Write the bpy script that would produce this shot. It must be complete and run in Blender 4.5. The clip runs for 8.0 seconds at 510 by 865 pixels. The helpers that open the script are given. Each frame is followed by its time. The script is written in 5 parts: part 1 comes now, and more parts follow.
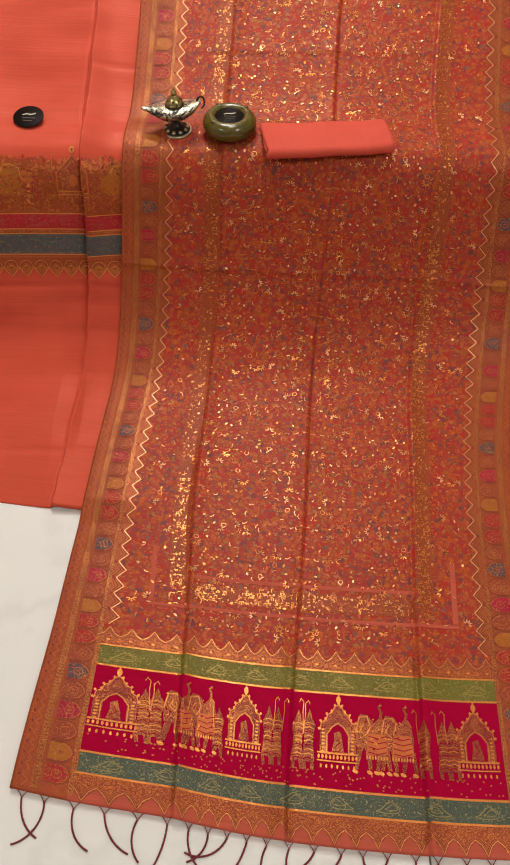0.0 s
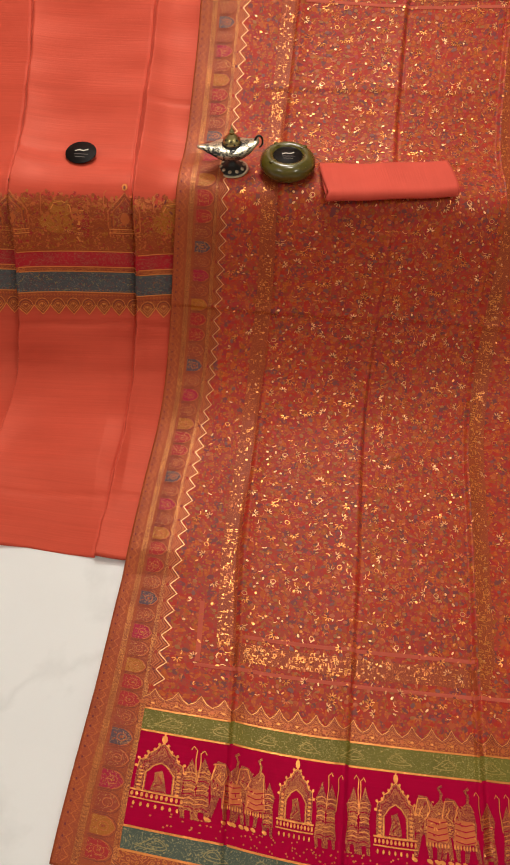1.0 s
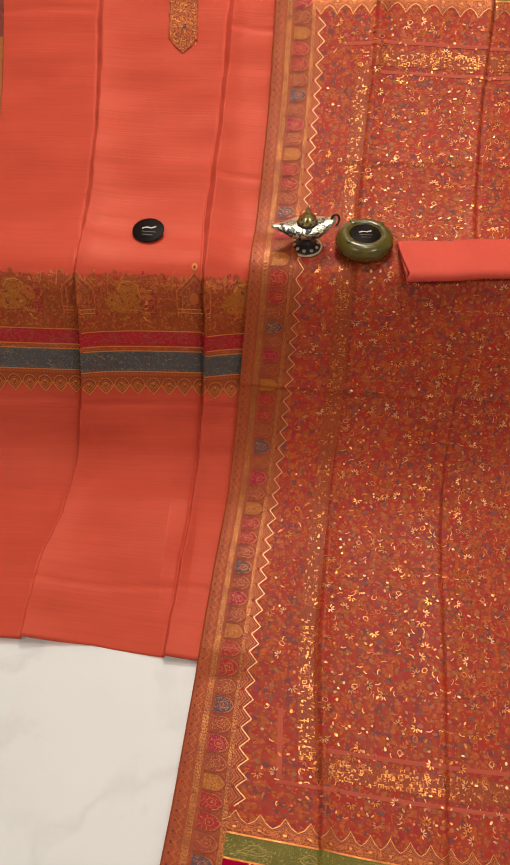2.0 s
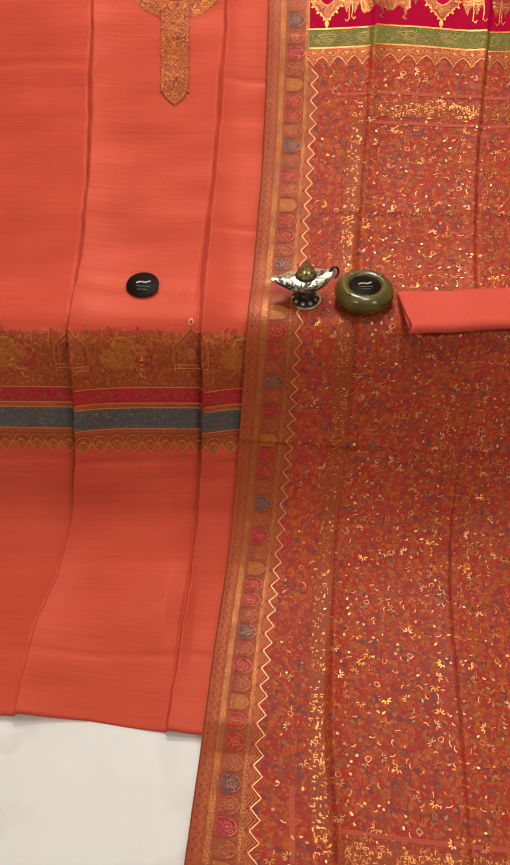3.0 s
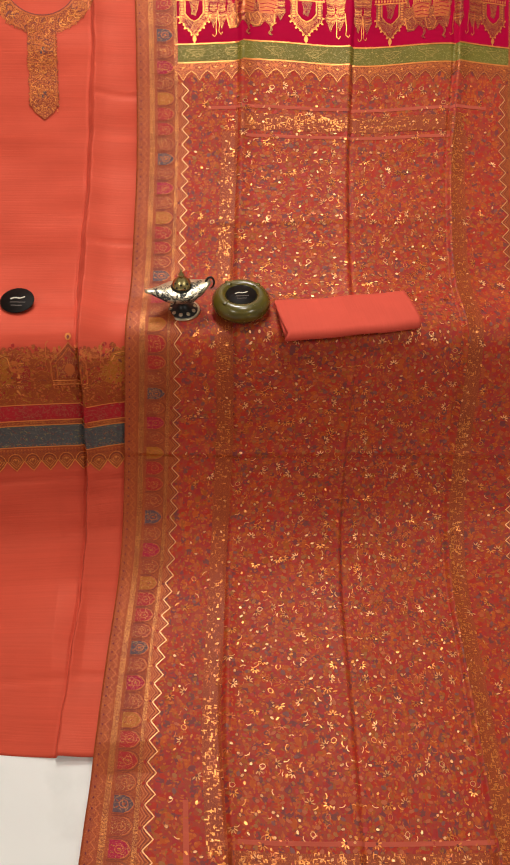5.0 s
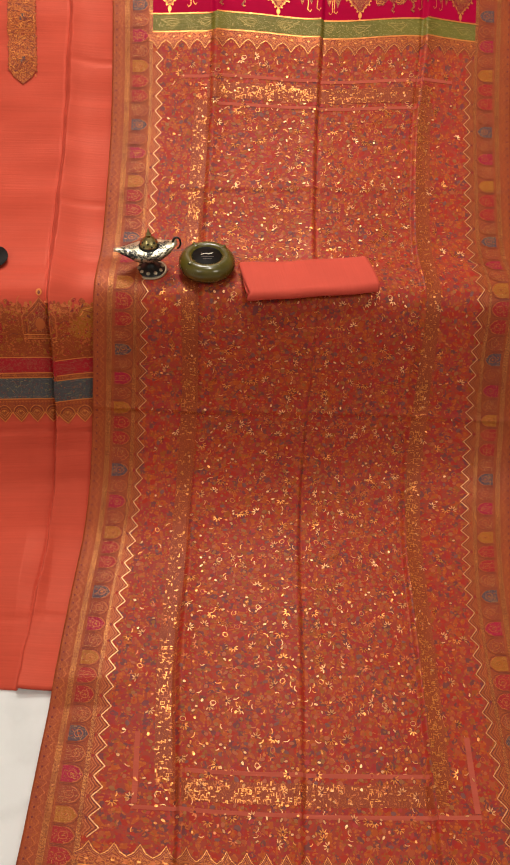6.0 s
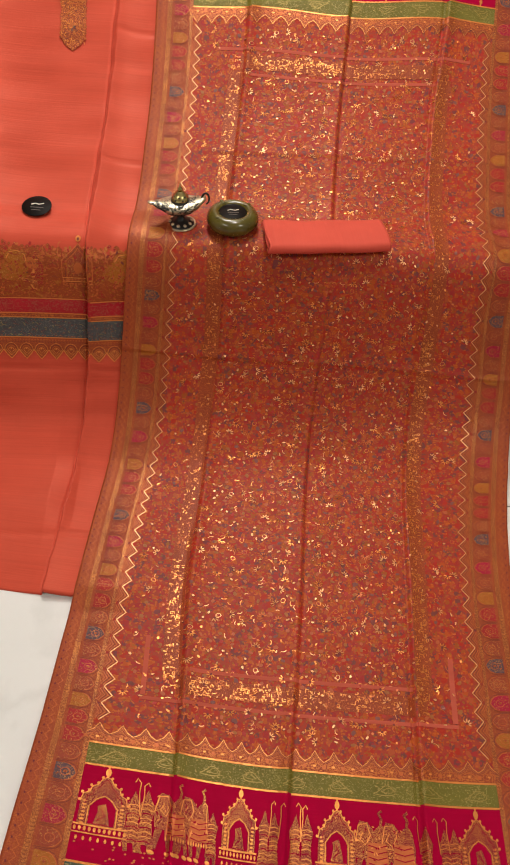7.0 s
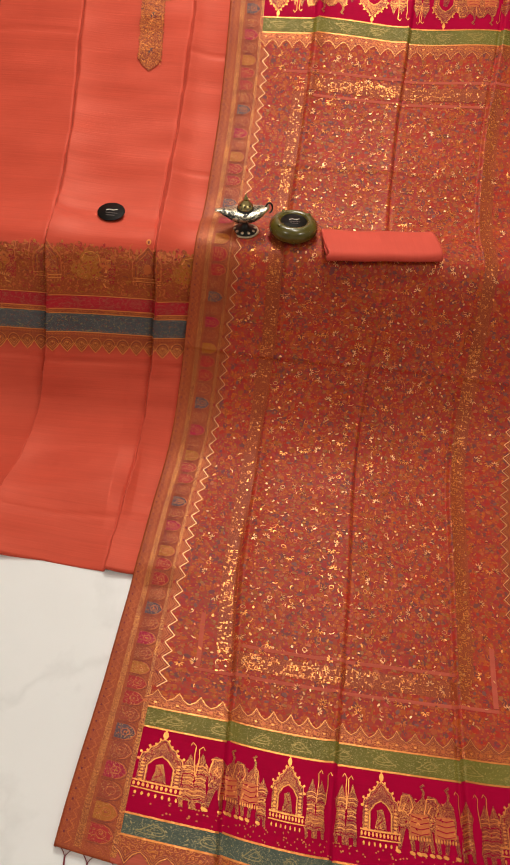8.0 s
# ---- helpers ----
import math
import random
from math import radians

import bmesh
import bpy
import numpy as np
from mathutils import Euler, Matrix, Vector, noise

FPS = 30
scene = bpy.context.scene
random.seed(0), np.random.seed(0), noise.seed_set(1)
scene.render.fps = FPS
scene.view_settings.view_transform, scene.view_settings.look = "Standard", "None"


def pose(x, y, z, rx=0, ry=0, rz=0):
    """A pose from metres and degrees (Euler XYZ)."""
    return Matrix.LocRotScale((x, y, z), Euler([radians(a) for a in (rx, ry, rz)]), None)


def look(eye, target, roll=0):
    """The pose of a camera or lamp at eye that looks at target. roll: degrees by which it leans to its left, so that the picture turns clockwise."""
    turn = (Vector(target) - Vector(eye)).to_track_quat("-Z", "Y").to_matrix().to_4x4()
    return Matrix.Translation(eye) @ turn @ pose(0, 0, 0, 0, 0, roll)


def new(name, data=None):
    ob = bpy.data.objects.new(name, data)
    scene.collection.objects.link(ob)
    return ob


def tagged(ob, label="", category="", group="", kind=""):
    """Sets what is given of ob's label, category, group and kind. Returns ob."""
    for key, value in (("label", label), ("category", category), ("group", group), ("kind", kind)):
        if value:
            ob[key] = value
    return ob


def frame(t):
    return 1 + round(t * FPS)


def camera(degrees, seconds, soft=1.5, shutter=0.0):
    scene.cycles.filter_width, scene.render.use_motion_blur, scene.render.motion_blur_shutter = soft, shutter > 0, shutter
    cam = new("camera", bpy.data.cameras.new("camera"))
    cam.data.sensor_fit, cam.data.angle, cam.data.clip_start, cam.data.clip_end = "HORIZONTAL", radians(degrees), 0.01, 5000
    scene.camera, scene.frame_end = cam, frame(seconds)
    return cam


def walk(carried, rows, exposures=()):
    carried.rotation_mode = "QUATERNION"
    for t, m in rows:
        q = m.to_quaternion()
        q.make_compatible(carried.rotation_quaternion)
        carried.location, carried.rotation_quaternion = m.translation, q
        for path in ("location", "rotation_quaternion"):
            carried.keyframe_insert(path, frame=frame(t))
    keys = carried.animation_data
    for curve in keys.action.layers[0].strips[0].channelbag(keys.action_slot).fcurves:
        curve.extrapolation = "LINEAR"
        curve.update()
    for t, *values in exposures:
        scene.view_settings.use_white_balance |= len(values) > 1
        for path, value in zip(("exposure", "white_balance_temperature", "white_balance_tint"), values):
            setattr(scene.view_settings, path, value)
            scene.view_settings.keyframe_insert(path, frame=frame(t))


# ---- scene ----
cam = camera(38.5, 8.0, soft=1.8)
PATH = [
    (0, (-0.0000, 0.0000, 1.3465), (0.0226, 1.1749, -0.2719), 1.36),
    (0.5, (-0.0200, 0.0347, 1.3446), (-0.0179, 1.2206, -0.2659), 1.35),
    (1, (-0.0709, 0.0998, 1.3449), (-0.0995, 1.2990, -0.2554), 0.80),
    (1.5, (-0.1403, 0.1806, 1.3539), (-0.1957, 1.3988, -0.2313), 0.08),
    (2, (-0.2015, 0.2463, 1.3707), (-0.2689, 1.4911, -0.1932), -0.53),
    (3.5, (-0.2329, 0.3257, 1.3659), (-0.2282, 1.6627, -0.1215), -0.06),
    (4, (-0.2057, 0.3240, 1.3661), (-0.1506, 1.6716, -0.1107), 0.69),
    (4.5, (-0.1713, 0.3194, 1.3648), (-0.0623, 1.6635, -0.1123), 1.66),
    (5, (-0.1405, 0.3070, 1.3613), (0.0177, 1.6440, -0.1177), 2.95),
    (6.5, (-0.0458, 0.1179, 1.3566), (0.0869, 1.4398, -0.1384), 4.77),
    (7, (-0.0458, 0.0233, 1.3644), (0.0377, 1.3543, -0.1261), 4.53),
    (7.5, (-0.0670, -0.0292, 1.3721), (-0.0282, 1.3233, -0.1008), 4.27),
    (8, (-0.1031, -0.0900, 1.3818), (-0.1011, 1.2890, -0.0668), 3.98),
]
walk(cam, [(t, look(eye, target, roll)) for t, eye, target, roll in PATH])

# ---- light: a closed shop interior lit by assumed, unseen ceiling panels ----
world = bpy.data.worlds.new("world")
world.use_nodes = True
world.node_tree.nodes["Background"].inputs[0].default_value = (0.9, 0.95, 1.0, 1)
world.node_tree.nodes["Background"].inputs[1].default_value = 0.1
scene.world = world
scene.view_settings.exposure = 0.0
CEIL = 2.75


def unseen_panel_lamp(x, y, w, d, watts, colour):
    data = bpy.data.lights.new("unseen_ceiling_lamp", "AREA")
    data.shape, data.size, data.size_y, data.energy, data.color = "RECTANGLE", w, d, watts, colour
    ob = new("unseen_ceiling_lamp", data)
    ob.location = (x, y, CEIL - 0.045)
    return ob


# the first two follow highlights and shade; the front pair is added fill
UNSEEN_PANELS = [(0.14, 1.48, 0.3, 0.3, 14), (-0.25, 2.60, 0.6, 0.6, 39), (-1.7, -0.5, 0.6, 0.6, 18), (1.7, -0.5, 0.6, 0.6, 22)]
for px_, py_, pw_, pd_, watts_ in UNSEEN_PANELS:
    unseen_panel_lamp(px_, py_, pw_, pd_, watts_, (1.0, 0.95, 0.88))


# ---- materials ----
def nodes_of(name):
    mat = bpy.data.materials.new(name)
    mat.use_nodes = True
    nt = mat.node_tree
    return mat, nt, nt.nodes["Principled BSDF"]


def nd(nt, kind, **inputs):
    n = nt.nodes.new(kind)
    for k, v in inputs.items():
        n.inputs[k.replace("_", " ")].default_value = v
    return n


def math_node(nt, op, a, b=None, c=None, clamp=False):
    n = nt.nodes.new("ShaderNodeMath")
    n.operation, n.use_clamp = op, clamp
    for k, v in enumerate((a, b, c)):
        if v is None:
            continue
        if isinstance(v, (int, float)):
            n.inputs[k].default_value = v
        else:
            nt.links.new(v, n.inputs[k])
    return n.outputs[0]


def mixc(nt, fac, a, b, blend="MIX"):
    n = nt.nodes.new("ShaderNodeMix")
    n.data_type, n.blend_type = "RGBA", blend
    for sock, v in ((n.inputs["Factor"], fac), (n.inputs["A"], a), (n.inputs["B"], b)):
        if sock.name == "Factor":
            sock = n.inputs[0]
        elif sock.name == "A":
            sock = n.inputs[6]
        else:
            sock = n.inputs[7]
        if isinstance(v, (int, float)):
            sock.default_value = v
        elif isinstance(v, tuple):
            sock.default_value = (*v, 1)[:4]
        else:
            nt.links.new(v, sock)
    return n.outputs[2]


def uv_of(nt, scale=(1, 1, 1), twist=0.0, twist_scale=40.0):
    tc = nt.nodes.new("ShaderNodeTexCoord")
    out = tc.outputs["UV"]
    if twist:
        nz = nd(nt, "ShaderNodeTexNoise", Scale=twist_scale, Detail=2.0)
        nt.links.new(out, nz.inputs["Vector"])
        sub = nt.nodes.new("ShaderNodeVectorMath")
        sub.operation = "MULTIPLY_ADD"
        sub.inputs[1].default_value = (twist, twist, 0)
        nt.links.new(nz.outputs["Color"], sub.inputs[0])
        nt.links.new(out, sub.inputs[2])
        out = sub.outputs[0]
    mp = nt.nodes.new("ShaderNodeVectorMath")
    mp.operation = "MULTIPLY"
    mp.inputs[1].default_value = scale
    nt.links.new(out, mp.inputs[0])
    return mp.outputs[0]


def noise_of(nt, vec, scale, detail=3.0):
    n = nd(nt, "ShaderNodeTexNoise", Scale=scale, Detail=detail)
    nt.links.new(vec, n.inputs["Vector"])
    return n.outputs["Fac"]


def voronoi_of(nt, vec, scale, feature="F1"):
    n = nd(nt, "ShaderNodeTexVoronoi", Scale=scale)
    n.voronoi_dimensions, n.feature = "2D", feature
    nt.links.new(vec, n.inputs["Vector"])
    return n


def bump_to(nt, bsdf, height, strength, distance):
    b = nd(nt, "ShaderNodeBump", Strength=strength, Distance=distance)
    nt.links.new(height, b.inputs["Height"])
    nt.links.new(b.outputs[0], bsdf.inputs["Normal"])


def steps(nt, fac, stops):
    r = nt.nodes.new("ShaderNodeValToRGB")
    r.color_ramp.interpolation = "CONSTANT"
    while len(r.color_ramp.elements) < len(stops):
        r.color_ramp.elements.new(0.5)
    for el, (pos, col) in zip(r.color_ramp.elements, stops):
        el.position, el.color = pos, (*col, 1)
    nt.links.new(fac, r.inputs[0])
    return r.outputs[0]


def silk(name, colour, rough=0.55, slub=1.0, sheen=0.06, gloss=0.25):
    """Plain woven silk with thick weft threads across and faint blotches."""
    mat, nt, b = nodes_of(name)
    uv = uv_of(nt, (6, 260, 1))
    uv2 = uv_of(nt, (1, 1, 1))
    weft = noise_of(nt, uv, 1.0, 4.0)
    blot = noise_of(nt, uv2, 9.0, 3.0)
    f = math_node(nt, "MULTIPLY_ADD", weft, 0.5 * slub, math_node(nt, "MULTIPLY", blot, 0.6))
    streak = noise_of(nt, uv_of(nt, (2.2, 60, 1)), 1.0, 3.0)
    f = math_node(nt, "MULTIPLY_ADD", streak, 0.5 * slub, math_node(nt, "SUBTRACT", f, 0.2 * slub), clamp=True)
    dark = tuple(c * q for c, q in zip(colour, (0.74, 0.66, 0.66)))
    light = tuple(min(1, c * 1.12) for c in colour)
    nt.links.new(mixc(nt, f, dark, light), b.inputs["Base Color"])
    b.inputs["Roughness"].default_value = rough
    b.inputs["Sheen Weight"].default_value = sheen
    b.inputs["Sheen Roughness"].default_value = 0.5
    b.inputs["Sheen Tint"].default_value = (1.0, 0.27, 0.19, 1)
    b.inputs["Specular IOR Level"].default_value = gloss
    b.inputs["Specular Tint"].default_value = (1.0, 0.34, 0.22, 1)
    bump_to(nt, b, math_node(nt, "MULTIPLY_ADD", streak, 0.8, weft), 0.3, 0.001)
    return mat


GOLD = (0.62, 0.275, 0.075)
GOLD_PALE = (0.60, 0.29, 0.095)


def brocade(name, ground, amount, scale, gold=GOLD, stretch=(1, 1, 1), twist=0.01, rough=0.5, metal=0.35):
    """Ground silk with a woven metal-thread figure over it."""
    mat, nt, b = nodes_of(name)
    uv = uv_of(nt, stretch, twist, 70.0)
    cell = voronoi_of(nt, uv, scale)
    edge = voronoi_of(nt, uv, scale * 0.55, "DISTANCE_TO_EDGE")
    fine = noise_of(nt, uv, scale * 3.2, 2.0)
    ring = math_node(nt, "PINGPONG", math_node(nt, "MULTIPLY", cell.outputs["Distance"], 2.3), 0.5)
    m = math_node(nt, "MULTIPLY_ADD", fine, 0.5, ring)
    # gold thins in random patches, imitating folds turned off the light
    patch = noise_of(nt, uv_of(nt, (1, 1, 1)), 26.0, 2.0)
    vein = math_node(nt, "MULTIPLY", math_node(nt, "LESS_THAN", edge.outputs["Distance"], 0.035), math_node(nt, "GREATER_THAN", fine, 0.52))
    limit = math_node(nt, "SUBTRACT", 0.98 - 0.45 * amount, math_node(nt, "MULTIPLY", patch, 0.40))
    hit = math_node(nt, "MAXIMUM", math_node(nt, "GREATER_THAN", m, limit), vein)
    blot = noise_of(nt, uv_of(nt), 14.0, 3.0)
    base = mixc(nt, blot, tuple(c * 0.78 for c in ground), tuple(min(1, c * 1.2) for c in ground))
    nt.links.new(mixc(nt, hit, base, gold), b.inputs["Base Color"])
    nt.links.new(math_node(nt, "MULTIPLY", hit, metal), b.inputs["Metallic"])
    b.inputs["Roughness"].default_value = rough
    b.inputs["Specular IOR Level"].default_value = 0.3
    med = noise_of(nt, uv, 210.0, 2.0)
    bump_to(nt, b, math_node(nt, "MULTIPLY_ADD", hit, 0.25, med), 0.8, 0.0012)
    return mat


def gold_thread(name, colour=GOLD, rough=0.42, metal=0.5):
    mat, nt, b = nodes_of(name)
    uv = uv_of(nt, (1, 1, 1))
    n1 = noise_of(nt, uv, 900.0, 2.0)
    n2 = noise_of(nt, uv, 30.0, 2.0)
    f = math_node(nt, "MULTIPLY_ADD", n1, 0.7, math_node(nt, "MULTIPLY", n2, 0.5))
    nt.links.new(mixc(nt, f, tuple(c * 0.55 for c in colour), tuple(min(1, c * 1.15) for c in colour)), b.inputs["Base Color"])
    b.inputs["Metallic"].default_value = metal
    b.inputs["Roughness"].default_value = rough
    med = noise_of(nt, uv, 190.0, 2.0)
    bump_to(nt, b, math_node(nt, "MULTIPLY_ADD", n1, 0.12, med), 0.6, 0.0014)
    return mat


def floral(name, ground, cover=0.5):
    """Dense many-coloured flower print on red silk."""
    mat, nt, b = nodes_of(name)
    uv = uv_of(nt, (1, 1, 1), 0.016, 55.0)
    big = voronoi_of(nt, uv, 78.0)
    small = voronoi_of(nt, uv, 165.0)
    sep = nt.nodes.new("ShaderNodeSeparateColor")
    nt.links.new(big.outputs["Color"], sep.inputs[0])
    sep2 = nt.nodes.new("ShaderNodeSeparateColor")
    nt.links.new(small.outputs["Color"], sep2.inputs[0])
    pal = steps(nt, sep.outputs[0], [(0.0, (0.44, 0.026, 0.015)), (0.22, (0.48, 0.085, 0.016)), (0.42, (0.17, 0.052, 0.050)), (0.53, (0.36, 0.085, 0.016)),
                                     (0.6, (0.36, 0.026, 0.030)), (0.76, (0.44, 0.088, 0.030)), (0.90, (0.18, 0.044, 0.052))])
    pal2 = steps(nt, sep2.outputs[1], [(0.0, (0.46, 0.036, 0.016)), (0.24, (0.54, 0.115, 0.020)), (0.57, (0.19, 0.055, 0.050)), (0.64, (0.40, 0.030, 0.030)), (0.85, (0.32, 0.11, 0.022))])
    blot = noise_of(nt, uv_of(nt), 11.0, 4.0)
    base = mixc(nt, blot, tuple(c * 0.8 for c in ground), tuple(min(1, c * 1.15) for c in ground))
    m1 = math_node(nt, "MULTIPLY", math_node(nt, "LESS_THAN", big.outputs["Distance"], 0.25 + 0.35 * cover), 0.85)
    m2 = math_node(nt, "MULTIPLY", math_node(nt, "LESS_THAN", small.outputs["Distance"], 0.18 + 0.28 * cover), 0.8)
    col = mixc(nt, m2, mixc(nt, m1, base, pal), pal2)
    nt.links.new(col, b.inputs["Base Color"])
    fine = noise_of(nt, uv_of(nt, (700, 700, 1)), 1.0, 2.0)
    b.inputs["Roughness"].default_value = 0.46
    b.inputs["Specular IOR Level"].default_value = 0.22
    b.inputs["Specular Tint"].default_value = (1.0, 0.75, 0.6, 1)
    bump_to(nt, b, math_node(nt, "MULTIPLY_ADD", m2, 0.5, fine), 0.3, 0.0006)
    return mat


def plain(name, colour, rough=0.5, metal=0.0, vary=0.12, scale=25.0, bump=0.15):
    mat, nt, b = nodes_of(name)
    tc = nt.nodes.new("ShaderNodeTexCoord")
    n = noise_of(nt, tc.outputs["Object"], scale, 4.0)
    nt.links.new(mixc(nt, n, tuple(c * (1 - vary) for c in colour), tuple(min(1, c * (1 + vary)) for c in colour)), b.inputs["Base Color"])
    b.inputs["Roughness"].default_value, b.inputs["Metallic"].default_value = rough, metal
    if bump:
        fine = noise_of(nt, tc.outputs["Object"], scale * 12, 3.0)
        bump_to(nt, b, fine, bump, 0.001)
    return mat


def marble(name):
    mat, nt, b = nodes_of(name)
    tc = nt.nodes.new("ShaderNodeTexCoord")
    oi = nt.nodes.new("ShaderNodeObjectInfo")
    off = nt.nodes.new("ShaderNodeVectorMath")
    off.operation = "MULTIPLY_ADD"
    off.inputs[0].default_value = (7, 13, 0)
    nt.links.new(oi.outputs["Random"], off.inputs[1])
    nt.links.new(tc.outputs["Object"], off.inputs[2])
    big = noise_of(nt, off.outputs[0], 2.2, 6.0)
    vein = math_node(nt, "ABSOLUTE", math_node(nt, "SUBTRACT", big, 0.5))
    line = math_node(nt, "SUBTRACT", 1.0, math_node(nt, "MULTIPLY", vein, 38.0, clamp=True), clamp=True)
    patch = noise_of(nt, off.outputs[0], 5.0, 3.0)
    line = math_node(nt, "MULTIPLY", math_node(nt, "MULTIPLY", line, patch), 0.28)
    cloud = mixc(nt, patch, (0.83, 0.825, 0.80), (0.89, 0.885, 0.865))
    nt.links.new(mixc(nt, line, cloud, (0.45, 0.44, 0.41)), b.inputs["Base Color"])
    b.inputs["Roughness"].default_value = 0.28
    return mat


M_CORAL = silk("coral_silk", (0.60, 0.081, 0.045), 0.46, 0.9, 0.20, 0.45)
M_CORAL_PLAIN = silk("coral_silk_hem", (0.52, 0.105, 0.066))
M_ROLL = silk("coral_folded_silk", (0.70, 0.105, 0.070), slub=0.4)
M_FIELD = floral("floral_silk", (0.37, 0.050, 0.028), 0.52)
M_RUST = brocade("rust_brocade", (0.36, 0.058, 0.016), 0.26, 150.0, (0.50, 0.125, 0.026))
M_RUST_DENSE = brocade("rust_gold_brocade", (0.33, 0.052, 0.017), 0.42, 130.0, (0.62, 0.185, 0.042), rough=0.38, metal=0.5)
M_COLUMN = brocade("brown_column_weave", (0.33, 0.054, 0.015), 0.14, 190.0, (0.54, 0.125, 0.026), stretch=(1, 0.45, 1), metal=0.3)
M_MAGENTA = silk("magenta_silk", (0.43, 0.0015, 0.042), 0.6, 0.4, 0.0, 0.08)
M_GREEN = brocade("green_brocade", (0.17, 0.14, 0.014), 0.12, 150.0, (0.40, 0.32, 0.10))
M_TEAL = brocade("teal_brocade", (0.075, 0.095, 0.065), 0.12, 150.0, (0.30, 0.27, 0.14))
M_BLUEBAND = brocade("slate_blue_brocade", (0.080, 0.082, 0.084), 0.08, 150.0, (0.26, 0.24, 0.20))
M_REDBAND = brocade("crimson_brocade", (0.44, 0.007, 0.017), 0.08, 150.0, (0.42, 0.14, 0.08))
M_KORANGE = brocade("orange_brocade", (0.34, 0.056, 0.011), 0.16, 110.0, (0.52, 0.13, 0.022))
M_GOLD = gold_thread("gold_thread", (0.90, 0.305, 0.074), 0.31, 0.62)
# pale zigzag thread; the flecks' sparkle is put into this lighter colour too
M_GLINT = gold_thread("pale_gold_glint_thread", (0.95, 0.40, 0.16), 0.34, 0.45)
M_GOLD_DIM = gold_thread("dull_gold_thread", (0.62, 0.138, 0.028), 0.38, 0.32)
M_FIGURE = brocade("gold_figure_brocade", (0.26, 0.012, 0.018), 0.42, 260.0, (0.68, 0.25, 0.065), rough=0.33, metal=0.8)
M_STRIPE = brocade("gold_stripe_weave", (0.35, 0.075, 0.02), 0.46, 300.0, (0.78, 0.285, 0.072), rough=0.36, metal=0.6)
M_GREENGOLD = gold_thread("green_gold_thread", (0.44, 0.31, 0.08), 0.38)
M_TEALGOLD = gold_thread("grey_gold_thread", (0.36, 0.29, 0.12), 0.40)
M_REDGOLD = gold_thread("red_gold_thread", (0.48, 0.10, 0.06), 0.5)
M_DARKRED = plain("dark_red_thread", (0.20, 0.028, 0.014), 0.6, 0, 0.25, 60)
M_SLATE = plain("slate_thread", (0.22, 0.058, 0.046), 0.6, 0, 0.25, 60)
M_OCHRE = plain("ochre_thread", (0.36, 0.105, 0.018), 0.6, 0, 0.25, 60)
M_RED = plain("red_thread", (0.44, 0.025, 0.016), 0.6, 0, 0.25, 60)
M_ORANGE = plain("orange_thread", (0.46, 0.088, 0.020), 0.55, 0, 0.25, 60)
M_TONES = {
    "yellow": brocade("ochre_motif", (0.42, 0.115, 0.008), 0.12, 170.0),
    "red": brocade("red_motif", (0.40, 0.017, 0.015), 0.06, 170.0),
    "orange": brocade("orange_motif", (0.33, 0.048, 0.017), 0.12, 170.0),
    "blue": brocade("blue_motif", (0.118, 0.055, 0.062), 0.12, 170.0),
    "pink": brocade("pink_motif", (0.40, 0.006, 0.034), 0.07, 170.0),
}
M_TASSEL = plain("maroon_thread", (0.17, 0.012, 0.020), 0.7, 0, 0.3, 60)
M_MARBLE = marble("white_marble")
M_GROUT = plain("grey_grout", (0.16, 0.16, 0.14), 0.9)
M_WALL = plain("cream_wall", (0.50, 0.46, 0.40), 0.8, 0, 0.05, 3)
M_CEIL = plain("white_ceiling", (0.75, 0.73, 0.70), 0.85, 0, 0.03, 3)
M_SOFA = plain("pale_leather", (0.55, 0.53, 0.47), 0.5, 0, 0.08, 12)
M_DARKWOOD = plain("dark_wood", (0.03, 0.028, 0.024), 0.4, 0, 0.3, 20)
M_SILVER = plain("antique_silver", (0.60, 0.53, 0.37), 0.30, 0.8, 0.15, 60)
M_BRASS = plain("polished_brass", (0.48, 0.40, 0.17), 0.22, 0.95, 0.15, 60)
M_BLACK = plain("black_enamel", (0.012, 0.011, 0.010), 0.35, 0, 0.3, 60)
M_STICKER = plain("black_card", (0.007, 0.0045, 0.0035), 0.5, 0, 0.3, 60, 0.05)
M_STICKER.node_tree.nodes["Principled BSDF"].inputs["Specular IOR Level"].default_value = 0.08
M_PRINT = plain("cream_print", (0.62, 0.56, 0.46), 0.5, 0, 0.1, 60, 0)
M_PRINT_DIM = plain("brown_print", (0.10, 0.075, 0.06), 0.5, 0, 0.1, 60, 0)


def onyx():
    mat, nt, b = nodes_of("olive_glazed_stone")
    tc = nt.nodes.new("ShaderNodeTexCoord")
    n = noise_of(nt, tc.outputs["Object"], 35.0, 5.0)
    n2 = noise_of(nt, tc.outputs["Object"], 160.0, 2.0)
    col = mixc(nt, n, (0.050, 0.041, 0.004), (0.130, 0.102, 0.012))
    nt.links.new(mixc(nt, math_node(nt, "GREATER_THAN", n2, 0.72), col, (0.19, 0.155, 0.04)), b.inputs["Base Color"])
    b.inputs["Roughness"].default_value = 0.26
    b.inputs["Coat Weight"].default_value = 0.35
    b.inputs["Coat Roughness"].default_value = 0.08
    return mat


M_ONYX = onyx()


